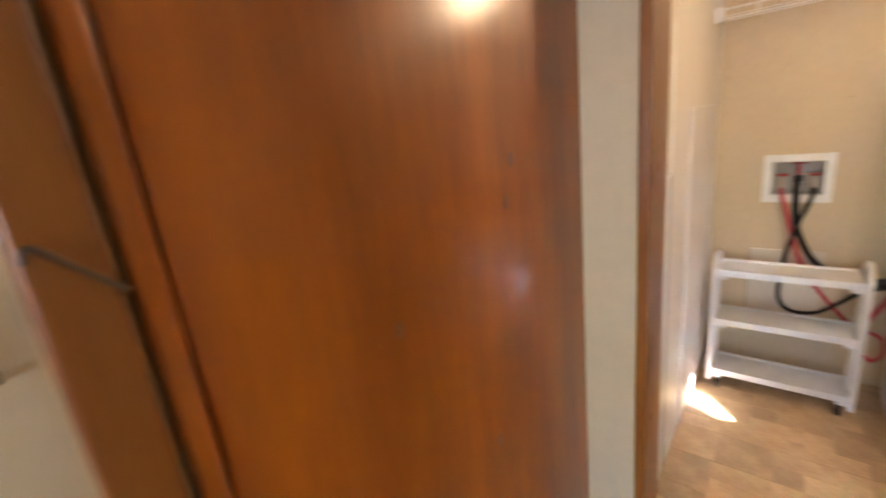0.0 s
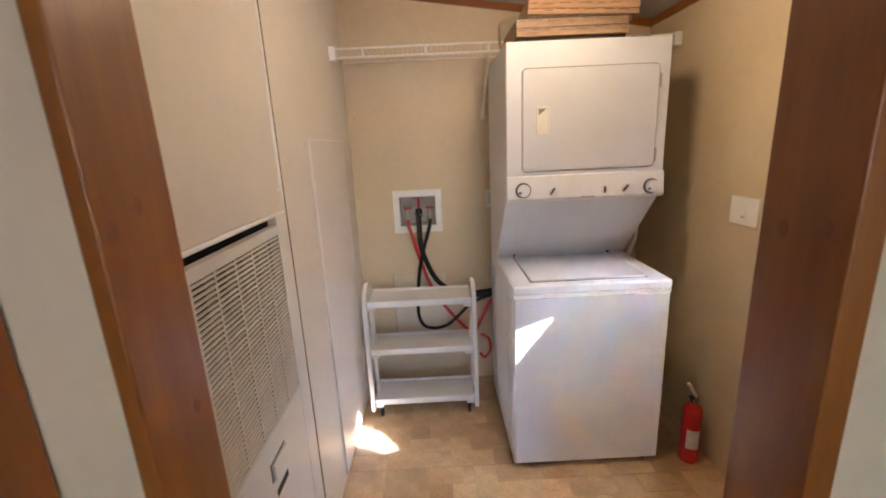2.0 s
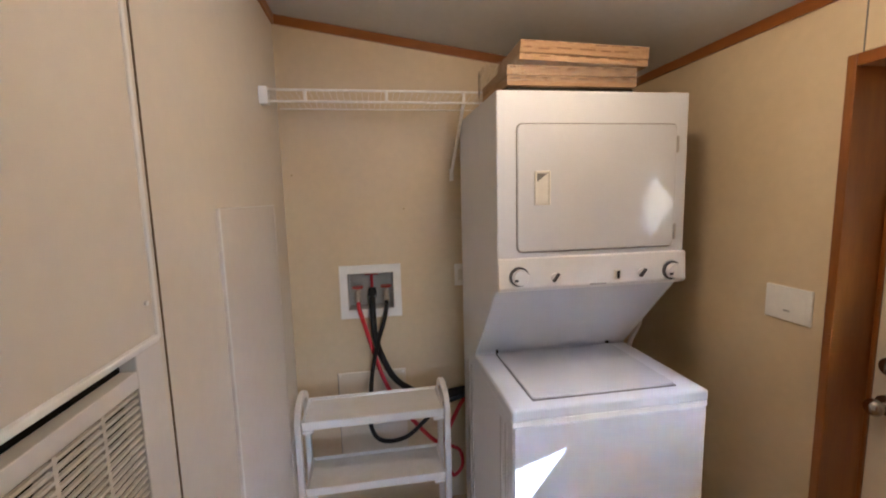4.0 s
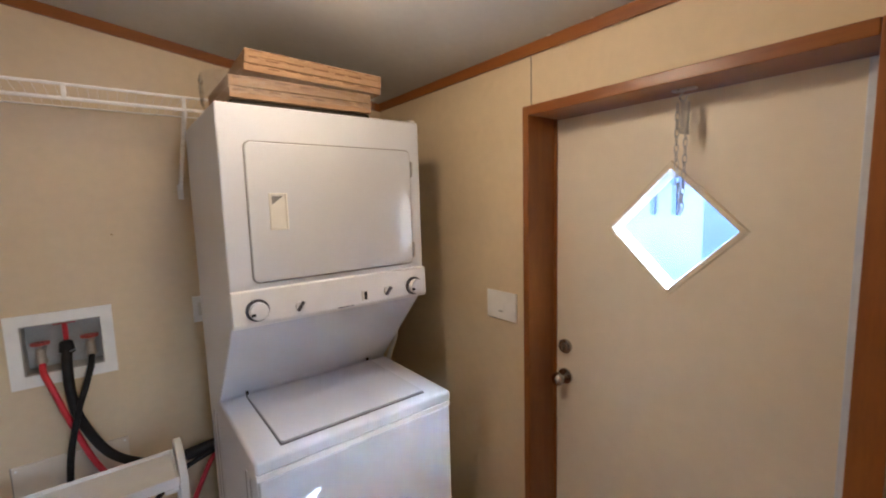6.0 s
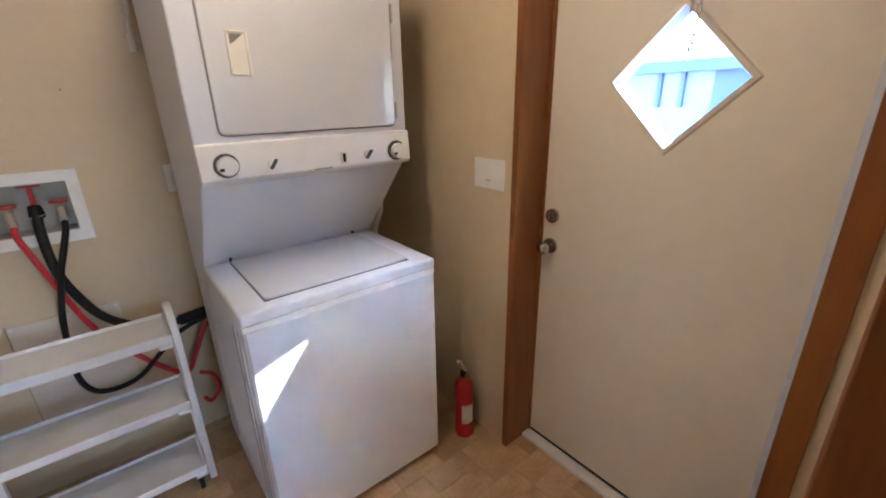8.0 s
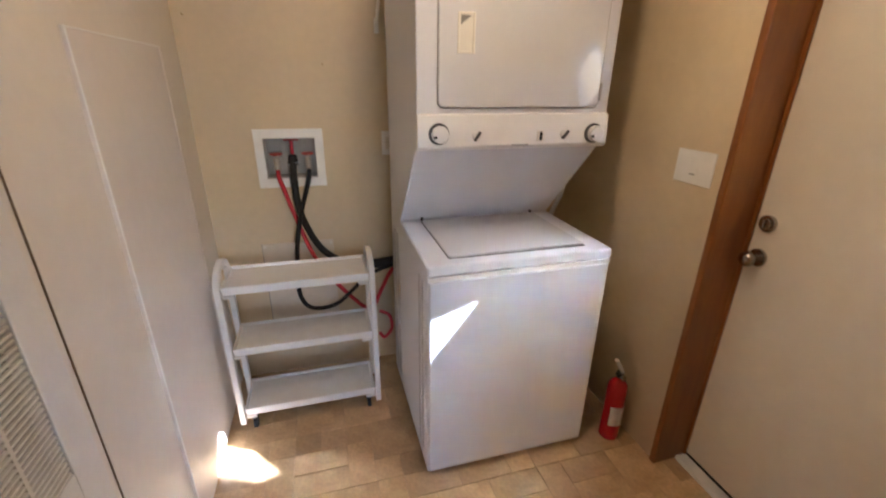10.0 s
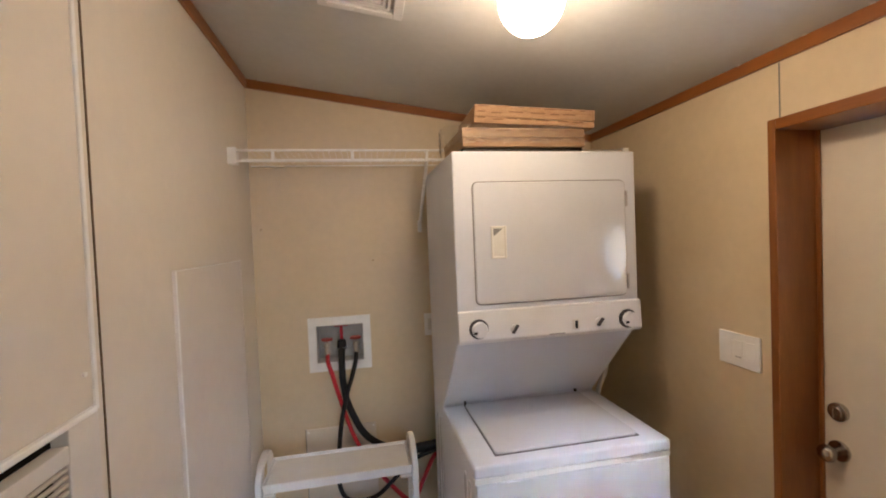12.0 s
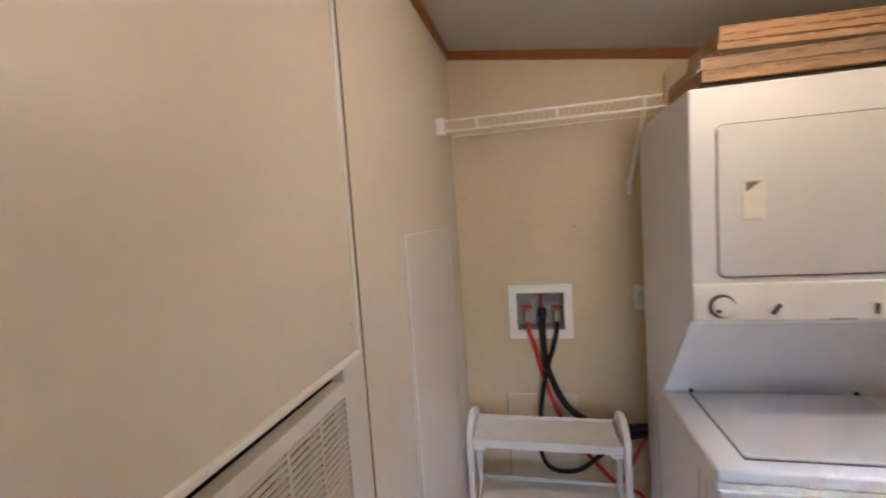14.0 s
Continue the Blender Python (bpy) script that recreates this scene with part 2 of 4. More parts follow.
def tube(bm, points, radius, seg=10, closed=False):
    n = len(points)
    rings, up = [], None
    for i, p in enumerate(points):
        a = points[i - 1] if (i or closed) else p
        b = points[(i + 1) % n] if (i < n - 1 or closed) else p
        way = (Vector(b) - Vector(a)).normalized()
        if up is None:
            up = way.orthogonal().normalized()
        up = (up - way * up.dot(way)).normalized()
        side = way.cross(up)
        rings.append([bm.verts.new(Vector(p) + radius * (math.cos(q) * up + math.sin(q) * side)) for q in (2 * math.pi * k / seg for k in range(seg))])
    for i in range(n if closed else n - 1):
        r0, r1 = rings[i], rings[(i + 1) % n]
        for k in range(seg):
            bm.faces.new((r0[k], r0[(k + 1) % seg], r1[(k + 1) % seg], r1[k]))
    if not closed:
        bm.faces.new(rings[0][::-1])
        bm.faces.new(rings[-1])
    return bm


def prism(bm, outline, axis, a, b):
    """An outline in the plane across axis, drawn out from a to b."""
    def at(u, v, w):
        return {"x": (w, u, v), "y": (u, w, v), "z": (u, v, w)}[axis]
    lo = [bm.verts.new(at(u, v, a)) for u, v in outline]
    hi = [bm.verts.new(at(u, v, b)) for u, v in outline]
    n = len(outline)
    bm.faces.new(lo)
    bm.faces.new(hi[::-1])
    for i in range(n):
        bm.faces.new((lo[i], hi[i], hi[(i + 1) % n], lo[(i + 1) % n]))
    bmesh.ops.recalc_face_normals(bm, faces=bm.faces)
    return bm


def round_rect(u0, u1, v0, v1, r, seg=5):
    out = []
    for cu, cv, a0 in ((u1 - r, v1 - r, 0), (u0 + r, v1 - r, 90), (u0 + r, v0 + r, 180), (u1 - r, v0 + r, 270)):
        for k in range(seg + 1):
            a = radians(a0 + 90 * k / seg)
            out.append((cu + r * math.cos(a), cv + r * math.sin(a)))
    return out


def bevel_all(bm, offset, seg=2, angle=0.5):
    es = [e for e in bm.edges if len(e.link_faces) == 2 and e.calc_face_angle(0) > angle]
    bmesh.ops.bevel(bm, geom=es, offset=offset, segments=seg, affect="EDGES", profile=0.5)
    return bm


def flatten(me):
    """Shading normals weighted by area, so that large flat faces stay flat beside their rounded edges."""
    n = len(me.polygons)
    normal = np.empty(n * 3)
    area = np.empty(n)
    me.polygons.foreach_get("normal", normal)
    me.polygons.foreach_get("area", area)
    normal = normal.reshape(n, 3)
    around = [[] for _ in me.vertices]
    for f in me.polygons:
        for v in f.vertices:
            around[v].append(f.index)
    out = []
    for f in me.polygons:
        own = normal[f.index]
        for v in f.vertices:
            near = around[v]
            keep = area[near] * (normal[near] @ own > 0.64)
            out.append(Vector(keep @ normal[near]).normalized())
    me.normals_split_custom_set(out)


def mesh_of(name, bm, mat):
    bmesh.ops.recalc_face_normals(bm, faces=bm.faces)
    me = bpy.data.meshes.new(name)
    bm.to_mesh(me)
    bm.free()
    for f in me.polygons:
        f.use_smooth = True
    me.set_sharp_from_angle(angle=radians(50))
    me.materials.append(mat)
    flatten(me)
    return me


def part(name, bm, mat, parent=None, label=""):
    ob = new(name, mesh_of(name, bm, mat))
    ob.parent = parent
    return tagged(ob, label)


def structure(name, bm, mat, label, category):
    return tagged(part(name, bm, mat), label, category, kind="structure")


def thing(name, label, category, at=(0, 0, 0), group=""):
    """An Empty at the thing's base; parts are given in world places, and hung under it."""
    e = new(name)
    e.empty_display_size = 0.05
    return tagged(e, label, category, group)


# ---- the plan ----
W = 1.765          # inner width: left wall at x = 0, outer wall at x = W
YD0, YD1 = -2.150, -2.04   # doorway wall: hall face, laundry face
JL, JR = 0.158, 0.934      # doorway between its jambs
TOP = 2.75


def ceil_z(x):
    return 2.432 - 0.140 * x


DOOR_X = 1.915
DL, DR, DT = -1.048, -1.919, 1.945   # outer doorway inside its liner
OB = (0.268, 0.492, 1.070, 1.252)
bm = boxes((-0.1, OB[0], 0.0, 0.12, -0.1, TOP), (OB[1], 2.06, 0.0, 0.12, -0.1, TOP), (OB[0], OB[1], 0.0, 0.12, -0.1, OB[2]),
           (OB[0], OB[1], 0.0, 0.12, OB[3], TOP), (OB[0], OB[1], 0.095, 0.12, OB[2], OB[3]))
structure("wall_back", bm, M_WALL, "beige vinyl-covered wall behind the stacked washer and dryer", "wall")
FY0, FY1 = -2.03, -1.227   # furnace closet front
bm = boxes((-0.1, 0.0, -1.20, 0.0, -0.1, TOP), (-0.1, -0.03, -2.3, -1.20, -0.1, TOP))
structure("wall_left", bm, M_WALL_LEFT, "beige painted panel wall beside the furnace closet", "wall")
bm = boxes((W, 2.06, DL + 0.026, 0.0, -0.1, TOP), (W, 2.06, -2.04, DR - 0.055, -0.1, TOP), (W, 2.06, DR - 0.055, DL + 0.026, DT + 0.03, TOP),
           (W, 2.06, DR - 0.055, DL + 0.026, -0.1, -0.006))
structure("wall_right", bm, M_WALL, "beige outer wall with the deep doorway of the back door", "wall")
bm = boxes((-0.1, JL - 0.022, YD0, YD1, -0.1, TOP), (JR + 0.036, 3.0, YD0, YD1, -0.1, TOP), (JL - 0.022, JR + 0.036, YD0, YD1, 2.06, TOP))
structure("wall_doorway", bm, M_WALL, "beige partition wall between hall and laundry", "wall")
bm = boxes((-0.1, 0.015, -3.06, YD0, -0.1, TOP))
structure("wall_hall_left", bm, M_WALL, "beige hall wall beside the brown door", "wall")
structure("wall_hall_right", boxes((2.9, 3.0, -6.1, YD0, -0.1, TOP)), M_WALL, "plain beige hall wall", "wall")
structure("wall_room_side", boxes((-3.1, -3.0, -6.1, -2.96, -0.1, TOP)), M_WALL, "plain beige wall of the room behind the hall", "wall")
structure("wall_room_end", boxes((-3.0, -0.1, -3.06, -2.96, -0.1, TOP)), M_WALL, "plain beige end wall of the room behind the hall", "wall")
# unseen rear wall; its opening is added to let light into the hall
bm = boxes((-3.0, 0.55, -6.1, -6.0, -0.1, TOP), (1.65, 2.9, -6.1, -6.0, -0.1, TOP), (0.55, 1.65, -6.1, -6.0, -0.1, 1.0),
           (0.55, 1.65, -6.1, -6.0, 2.0, TOP))
structure("wall_hall_rear", bm, M_WALL, "unseen beige wall behind the hall with an opening added for light", "wall")
structure("floor", boxes((-3.1, 3.0, -6.1, 0.12, -0.12, -0.004)), M_GROUT, "brown stone-pattern vinyl floor", "floor")
bm = prism(bmesh.new(), [(-0.03, ceil_z(-0.03)), (W + 0.04, ceil_z(W + 0.04)), (W + 0.04, 2.72), (-0.03, 2.72)], "y", YD1 - 0.03, 0.04)
structure("ceiling", bm, M_CEIL, "white textured ceiling sloping down towards the outer wall", "ceiling")
structure("ceiling_hall", boxes((-3.1, 3.0, -6.1, YD0 + 0.02, 2.45, 2.6)), M_CEIL, "white hall ceiling", "ceiling")

# ceiling trim
TH, TT = 0.040, 0.013
bm = bmesh.new()
v = [(x, y, ceil_z(x) - d) for d in (TH, -0.002) for x, y in ((0.0, 0.0), (W, 0.0), (W, -TT), (0.0, -TT))]
bv = [bm.verts.new(p) for p in v]
for f in ((0, 1, 2, 3), (4, 7, 6, 5), (0, 4, 5, 1), (1, 5, 6, 2), (2, 6, 7, 3), (3, 7, 4, 0)):
    bm.faces.new([bv[i] for i in f])
structure("trim", bm, M_WOOD_X, "brown stained wooden ceiling trim on the back wall", "trim")
structure("trim", boxes((0.0, TT, YD1, -TT, ceil_z(0) - TH - 0.002, ceil_z(0)), bev=0.002), M_WOOD_Y, "brown stained wooden ceiling trim", "trim")
structure("trim", boxes((W - TT, W, YD1, -TT, ceil_z(W) - TH + 0.002, ceil_z(W) + 0.003), bev=0.002), M_WOOD_Y, "brown stained wooden ceiling trim", "trim")
rng_caulk = random.Random(3)
for y in (-0.93, -1.14, -1.30, -1.47, -1.52):
    w = rng_caulk.uniform(0.004, 0.010)
    structure("caulk", boxes((W - TT - 0.004, W - TT + 0.004, y - w, y + w, ceil_z(W) + 0.0005, ceil_z(W) + 0.006), bev=0.0015), M_WHITE_TRIM,
              "small white blob of caulk above the trim", "trim")
# seams of the wall panels
structure("trim", boxes((W - 0.002, W + 0.001, -1.056, -1.053, DT + 0.036, ceil_z(W) - TH)), M_SEAM_AND_SHADE, "thin wall panel seam above the door frame", "trim")
structure("trim", boxes((-0.008, 0.004, -1.2035, -1.1998, 0.0, ceil_z(0) - TH)), M_SEAM_BROWN, "dark panel seam beside the furnace closet", "trim")

# doorway liner
frame_in = thing("door_frame", "brown stained wooden liner of the laundry doorway", "door frame")
frame_in["kind"] = "structure"
JY0, JY1 = -2.165, -2.036
part("jamb", boxes((JL - 0.022, JL, JY0, JY1, 0.0, 2.06), bev=0.003), M_WOOD, frame_in)
part("jamb", boxes((JR, JR + 0.036, JY0, JY1, 0.0, 2.06), bev=0.003), M_WOOD, frame_in)
part("head", boxes((JL, JR, JY0, JY1, 2.028, 2.06), bev=0.003), M_WOOD_X, frame_in)


def knot(parent, x, y, z, axis, r):
    bm = bmesh.new()
    cyl(bm, (x, y, z), r * 0.8, 0.0012, axis, seg=14)
    for q in bm.verts:
        q.co.z = z + (q.co.z - z) * 1.8
    return part("knot", bm, M_KNOT, parent)


for y, z, r in ((-2.10, 1.50, 0.008), (-2.145, 1.48, 0.010), (-2.07, 1.22, 0.007), (-2.12, 0.95, 0.008)):
    knot(frame_in, JL, y, z, "x", r)
for y, z, r in ((-2.075, 1.43, 0.009), (-2.135, 1.44, 0.009), (-2.11, 0.9, 0.008)):
    knot(frame_in, JR, y, z, "x", r)

# closed brown door in the hall wall
hall_door = tagged(thing("door_2", "", "door"), "closed glossy brown wooden hall door", "door", kind="structure")
part("slab", boxes((0.0155, 0.027, -2.902, -2.153, 0.012, 2.02), bev=0.003), M_SLAB, hall_door)
part("door_stop", boxes((0.0155, 0.034, -2.926, -2.905, 0.0, 2.03), bev=0.006, seg=4), M_SLAB, hall_door)
part("casing", boxes((0.0155, 0.041, -2.976, -2.932, 0.0, 2.08), bev=0.006, seg=4), M_WOOD, hall_door)
part("casing", boxes((0.0155, 0.041, -2.932, -2.152, 2.03, 2.08), bev=0.004), M_WOOD_Y, hall_door)
for y, z, r in ((-2.452, 1.50, 0.009), (-2.43, 1.56, 0.008), (-2.52, 1.12, 0.008), (-2.70, 1.40, 0.007)):
    knot(hall_door, 0.027, y, z, "x", r)
part("hook", tube(bmesh.new(), spline([(0.043, -2.972, 1.566), (0.046, -2.967, 1.574), (0.046, -2.950, 1.557), (0.043, -2.930, 1.536)], 5), 0.0019, 8), M_BRONZE, hall_door, "dark bronze hook latch")

bm = cyl(bmesh.new(), (0.0185, -3.012, 1.522), 0.013, 0.006, "x", seg=24, bev=0.002)
eye_plate = tagged(part("latch_plate", bm, M_CREAM), "small round cream latch plate on the hall wall", "latch plate")
for z in (1.541, 1.503):
    part("staple", boxes((0.0155, 0.024, -3.005, -2.996, z - 0.003, z + 0.003), bev=0.001), M_BRONZE, eye_plate)

# outer door
frame_out = tagged(thing("door_frame", "", "door frame"), "brown stained wooden frame lining the deep back doorway", "door frame", kind="structure")
FX0 = W - 0.012
part("jamb", boxes((FX0, 2.02, DL, DL + 0.026, 0.0, DT + 0.034), bev=0.003), M_WOOD, frame_out)
part("jamb", boxes((FX0, 2.02, DR - 0.060, DR, 0.0, DT + 0.034), bev=0.003), M_WOOD, frame_out)
part("head", boxes((FX0, 2.02, DR, DL, DT, DT + 0.034), bev=0.003), M_WOOD_Y, frame_out)
part("door_stop", boxes((DOOR_X - 0.014, DOOR_X - 0.002, DL - 0.010, DL, 0.02, DT), bev=0.002), M_WOOD, frame_out)
part("weatherstrip", boxes((DOOR_X - 0.016, DOOR_X - 0.002, DR, DR + 0.031, 0.02, DT - 0.006), bev=0.003), M_STRIP_DAYLIT, frame_out, "vinyl weatherstrip with daylight painted in as pale blue")
part("threshold", boxes((DOOR_X - 0.050, 2.03, DR, DL, -0.004, 0.018), bev=0.004), M_WHITE_TRIM, frame_out, "white metal threshold")

door = tagged(thing("door_1", "", "door"), "closed cream-painted back door with a diamond window", "door", kind="structure")
DC, DZ, DH = -1.473, 1.545, 0.181     # diamond: centre and half diagonal
D0, D1 = DR + 0.002, DL - 0.003
# slab with a real diamond hole
bm = bmesh.new()
for xx in (DOOR_X, DOOR_X + 0.045):
    o = [bm.verts.new((xx, y, z)) for y, z in ((D0, 0.022), (D1, 0.022), (D1, DT - 0.003), (D0, DT - 0.003))]
    h = DH + 0.028
    i = [bm.verts.new((xx, y, z)) for y, z in ((DC, DZ - h), (DC + h, DZ), (DC, DZ + h), (DC - h, DZ))]
    # outer corners run (D0 low, D1 low, D1 high, D0 high); inner ones bottom, +y, top, -y
    for f in ((o[0], o[1], i[0]), (o[1], i[1], i[0]), (o[1], o[2], i[1]), (o[2], i[2], i[1]), (o[2], o[3], i[2]), (o[3], i[3], i[2]), (o[3], o[0], i[3]),
              (o[0], i[0], i[3])):
        bm.faces.new(f)
    if xx == DOOR_X:
        o1, i1 = o, i
for k in range(4):
    bm.faces.new((o1[k], o1[(k + 1) % 4], o[(k + 1) % 4], o[k]))
    bm.faces.new((i1[k], i1[(k + 1) % 4], i[(k + 1) % 4], i[k]))
part("slab", bm, M_DOORPAINT, door)


def diamond_ring(x0, x1, in0, in1, out0, out1):
    bm = bmesh.new()
    rings = []
    for x, h_in, h_out in ((x0, in0, out0), (x1, in1, out1)):
        for h in (h_in, h_out):
            rings.append([bm.verts.new((x, DC + a * h, DZ + b * h)) for a, b in ((0, -1), (1, 0), (0, 1), (-1, 0))])
    a, b, c, d = rings
    for k in range(4):
        j = (k + 1) % 4
        for p, q in ((a, b), (b, d), (d, c), (c, a)):
            bm.faces.new((p[k], p[j], q[j], q[k]))
    return bm


# reveal of the white frame, with its shade painted in as grey
window = part("window", diamond_ring(DOOR_X + 0.0005, DOOR_X + 0.0445, DH + 0.004, DH - 0.009, DH + 0.0275, DH + 0.0275), M_FRAME_SHADED, door,
              "diamond-shaped window in a white frame painted grey for its shade")
part("flange", diamond_ring(DOOR_X - 0.006, DOOR_X, DH + 0.006, DH + 0.0045, DH + 0.024, DH + 0.030), M_DOORPAINT, window)
bm = prism(bmesh.new(), [(DC, DZ - DH + 0.002), (DC + DH - 0.002, DZ), (DC, DZ + DH - 0.002), (DC - DH + 0.002, DZ)], "x", DOOR_X + 0.030, DOOR_X + 0.034)
pane = part("pane", bm, M_GLASS, window)
pane.visible_shadow = False
bm = cyl(bmesh.new(), (DOOR_X - 0.006, -1.098, 1.076), 0.028, 0.014, "x", bev=0.003)
cyl(bm, (DOOR_X - 0.016, -1.098, 1.076), 0.019, 0.010, "x", bev=0.002)
box(bm, DOOR_X - 0.030, DOOR_X - 0.020, -1.101, -1.095, 1.062, 1.090, bev=0.002)
part("deadbolt", bm, M_NICKEL, door, "round nickel deadbolt turn")
bm = cyl(bmesh.new(), (DOOR_X - 0.005, -1.098, 0.955), 0.031, 0.010, "x", bev=0.003)
cyl(bm, (DOOR_X - 0.025, -1.098, 0.955), 0.012, 0.034, "x")
r = bmesh.ops.create_uvsphere(bm, u_segments=24, v_segments=14, radius=0.026)
bmesh.ops.scale(bm, verts=r["verts"], vec=(0.75, 1, 1))
bmesh.ops.translate(bm, verts=r["verts"], vec=(DOOR_X - 0.052, -1.098, 0.955))
part("door_knob", bm, M_NICKEL, door, "round nickel door knob")
part("sweep", boxes((DOOR_X - 0.006, DOOR_X - 0.001, D0, D1, 0.0225, 0.031), bev=0.001), M_DARK, door)

# ---- furnace closet on the left wall ----
closet = tagged(thing("cabinet", "", "cabinet"), "beige furnace closet front with a louvred white metal door", "furnace closet")
part("upper_panel", boxes((-0.025, 0.006, FY0, FY1 - 0.010, 1.376, ceil_z(0) - TH), bev=0.003), M_WALL_LEFT, closet)
part("edge_bead", boxes((-0.025, 0.010, FY1 - 0.010, FY1, 1.366, ceil_z(0) - TH), bev=0.003), M_WHITE_TRIM, closet)
part("bottom_lip", boxes((-0.025, 0.013, FY0, FY1 - 0.012, 1.364, 1.376), bev=0.003), M_WHITE_TRIM, closet)
part("side_strip", boxes((-0.028, 0.002, FY1, -1.2035, 0.0, ceil_z(0) - TH), bev=0.001), M_WALL_LEFT, closet)
# sheet in black for the shade seen through the louvres and top gap
part("shade_sheet", boxes((-0.03, -0.022, FY0, FY1, 0.0, 1.366)), M_HOLLOW_SHADE, closet, "black sheet painted as the shade behind the furnace door")
LY0, LY1, LZ0, LZ1 = -1.985, -1.312, 0.790, 1.306
fdoor = part("door", boxes((-0.020, 0.008, FY0, LY0, 0.02, 1.336), bev=0.0025), M_FURNACE, closet, "white metal furnace door with louvres")
part("stile", boxes((-0.020, 0.008, LY1, FY1 - 0.002, 0.02, 1.366), bev=0.0025), M_FURNACE, fdoor)
part("top_rail", boxes((-0.020, 0.008, LY0, LY1, LZ1, 1.336), bev=0.0025), M_FURNACE, fdoor)
part("kick_panel", boxes((-0.020, 0.008, LY0, LY1, 0.02, LZ0), bev=0.0025), M_FURNACE, fdoor)
COLS, ROWS = 7, 40
cw = (LY1 - LY0) / COLS
for c in range(1, COLS):
    y = LY0 + c * cw
    part("mullion", boxes((-0.018, 0.0065, y - 0.004, y + 0.004, LZ0, LZ1)), M_LOUVRE, fdoor)
slat_bm = bmesh.new()
prism(slat_bm, [(0.0012, -0.0018), (0.0058, -0.0040), (0.0065, -0.0032), (0.0065, 0.0020), (0.0012, 0.0022)], "y", -(cw / 2 - 0.004), cw / 2 - 0.004)
slat_me = mesh_of("slat", slat_bm, M_LOUVRE)
pitch = (LZ1 - LZ0) / ROWS
for c in range(COLS):
    for k in range(ROWS):
        s = new("slat", slat_me)
        s.parent = fdoor
        s.location = (0, LY0 + (c + 0.5) * cw, LZ0 + (k + 0.5) * pitch)
# larger grey plate paints the shaded outline of the handle's recess
part("handle_shade", boxes((0.008, 0.0092, -1.604, -1.496, 0.661, 0.719), bev=0.0004), M_SEAM_AND_SHADE, fdoor)
bm = boxes((0.0095, 0.020, -1.60, -1.50, 0.665, 0.715), bev=0.005)
part("handle", bm, M_FURNACE, fdoor, "white recessed metal handle")
part("latch_slot", boxes((0.008, 0.0095, -1.585, -1.500, 0.600, 0.622), bev=0.0005), M_DARK, fdoor, "dark latch slot")
part("screw", cyl(bmesh.new(), (0.0075, -1.262, 1.44), 0.0045, 0.006, "x", seg=14), M_WHITE_TRIM, closet)

# access panel
acc = tagged(thing("access_panel", "", "panel"), "tall pale access panel mounted on the side wall", "panel")
part("board", boxes((0.0, 0.009, -0.874, -0.254, 0.03, 1.598), bev=0.002), M_ACCESS, acc)
part("edge_strip", boxes((0.009, 0.012, -0.874, -0.870, 0.03, 1.598), bev=0.001), M_WHITE_TRIM, acc)
part("edge_strip", boxes((0.009, 0.012, -0.258, -0.254, 0.03, 1.598), bev=0.001), M_ACCESS, acc)
part("edge_strip", boxes((0.009, 0.012, -0.870, -0.258, 1.594, 1.598), bev=0.001), M_WHITE_TRIM, acc)

# ---- back wall: hose box, cover, plates ----
hb = thing("outlet_box", "white recessed washer outlet box with red valve handles", "outlet box")
bm = boxes((0.231, OB[0], -0.010, -0.0005, 1.028, 1.291), (OB[1], 0.529, -0.010, -0.0005, 1.028, 1.291), (OB[0], OB[1], -0.010, -0.0005, 1.028, OB[2]),
           (OB[0], OB[1], -0.010, -0.0005, OB[3], 1.291))
part("frame", bm, M_WHITE_TRIM, hb)
bm = boxes((OB[0] + 0.001, OB[1] - 0.001, 0.080, 0.084, OB[2] + 0.001, OB[3] - 0.001), (OB[0] + 0.001, OB[0] + 0.004, -0.008, 0.080, OB[2] + 0.001, OB[3] - 0.001),
           (OB[1] - 0.004, OB[1] - 0.001, -0.008, 0.080, OB[2] + 0.001, OB[3] - 0.001), (OB[0] + 0.004, OB[1] - 0.004, -0.008, 0.080, OB[2] + 0.001, OB[2] + 0.004),
           (OB[0] + 0.004, OB[1] - 0.004, -0.008, 0.080, OB[3] - 0.004, OB[3] - 0.001))
part("recess", bm, M_BOX_GREY, hb, "dull grey plastic recess")


def valve(x, z):
    bm = cyl(bmesh.new(), (x, 0.048, z - 0.028), 0.012, 0.062, "y", seg=16)
    cyl(bm, (x, 0.012, z - 0.036), 0.014, 0.040, "z", seg=16, bev=0.003)
    cyl(bm, (x, 0.012, z - 0.064), 0.0165, 0.018, "z", seg=8, bev=0.002)
    cyl(bm, (x, 0.012, z - 0.010), 0.006, 0.024, "z", seg=10)
    v = part("valve", bm, M_VALVE_METAL, hb, "pale metal hose valve")
    bm = bmesh.new()
    for k in range(10):
        a = math.pi * k / 5
        cyl(bm, (x + 0.021 * math.cos(a), 0.012 + 0.012 * math.sin(a), z + 0.003), 0.0065, 0.012, "z", seg=10, bev=0.002)
    cyl(bm, (x, 0.012, z + 0.002), 0.020, 0.011, "z", seg=18, bev=0.002)
    part("handle", bm, M_VALVE, v, "dull red valve handle")


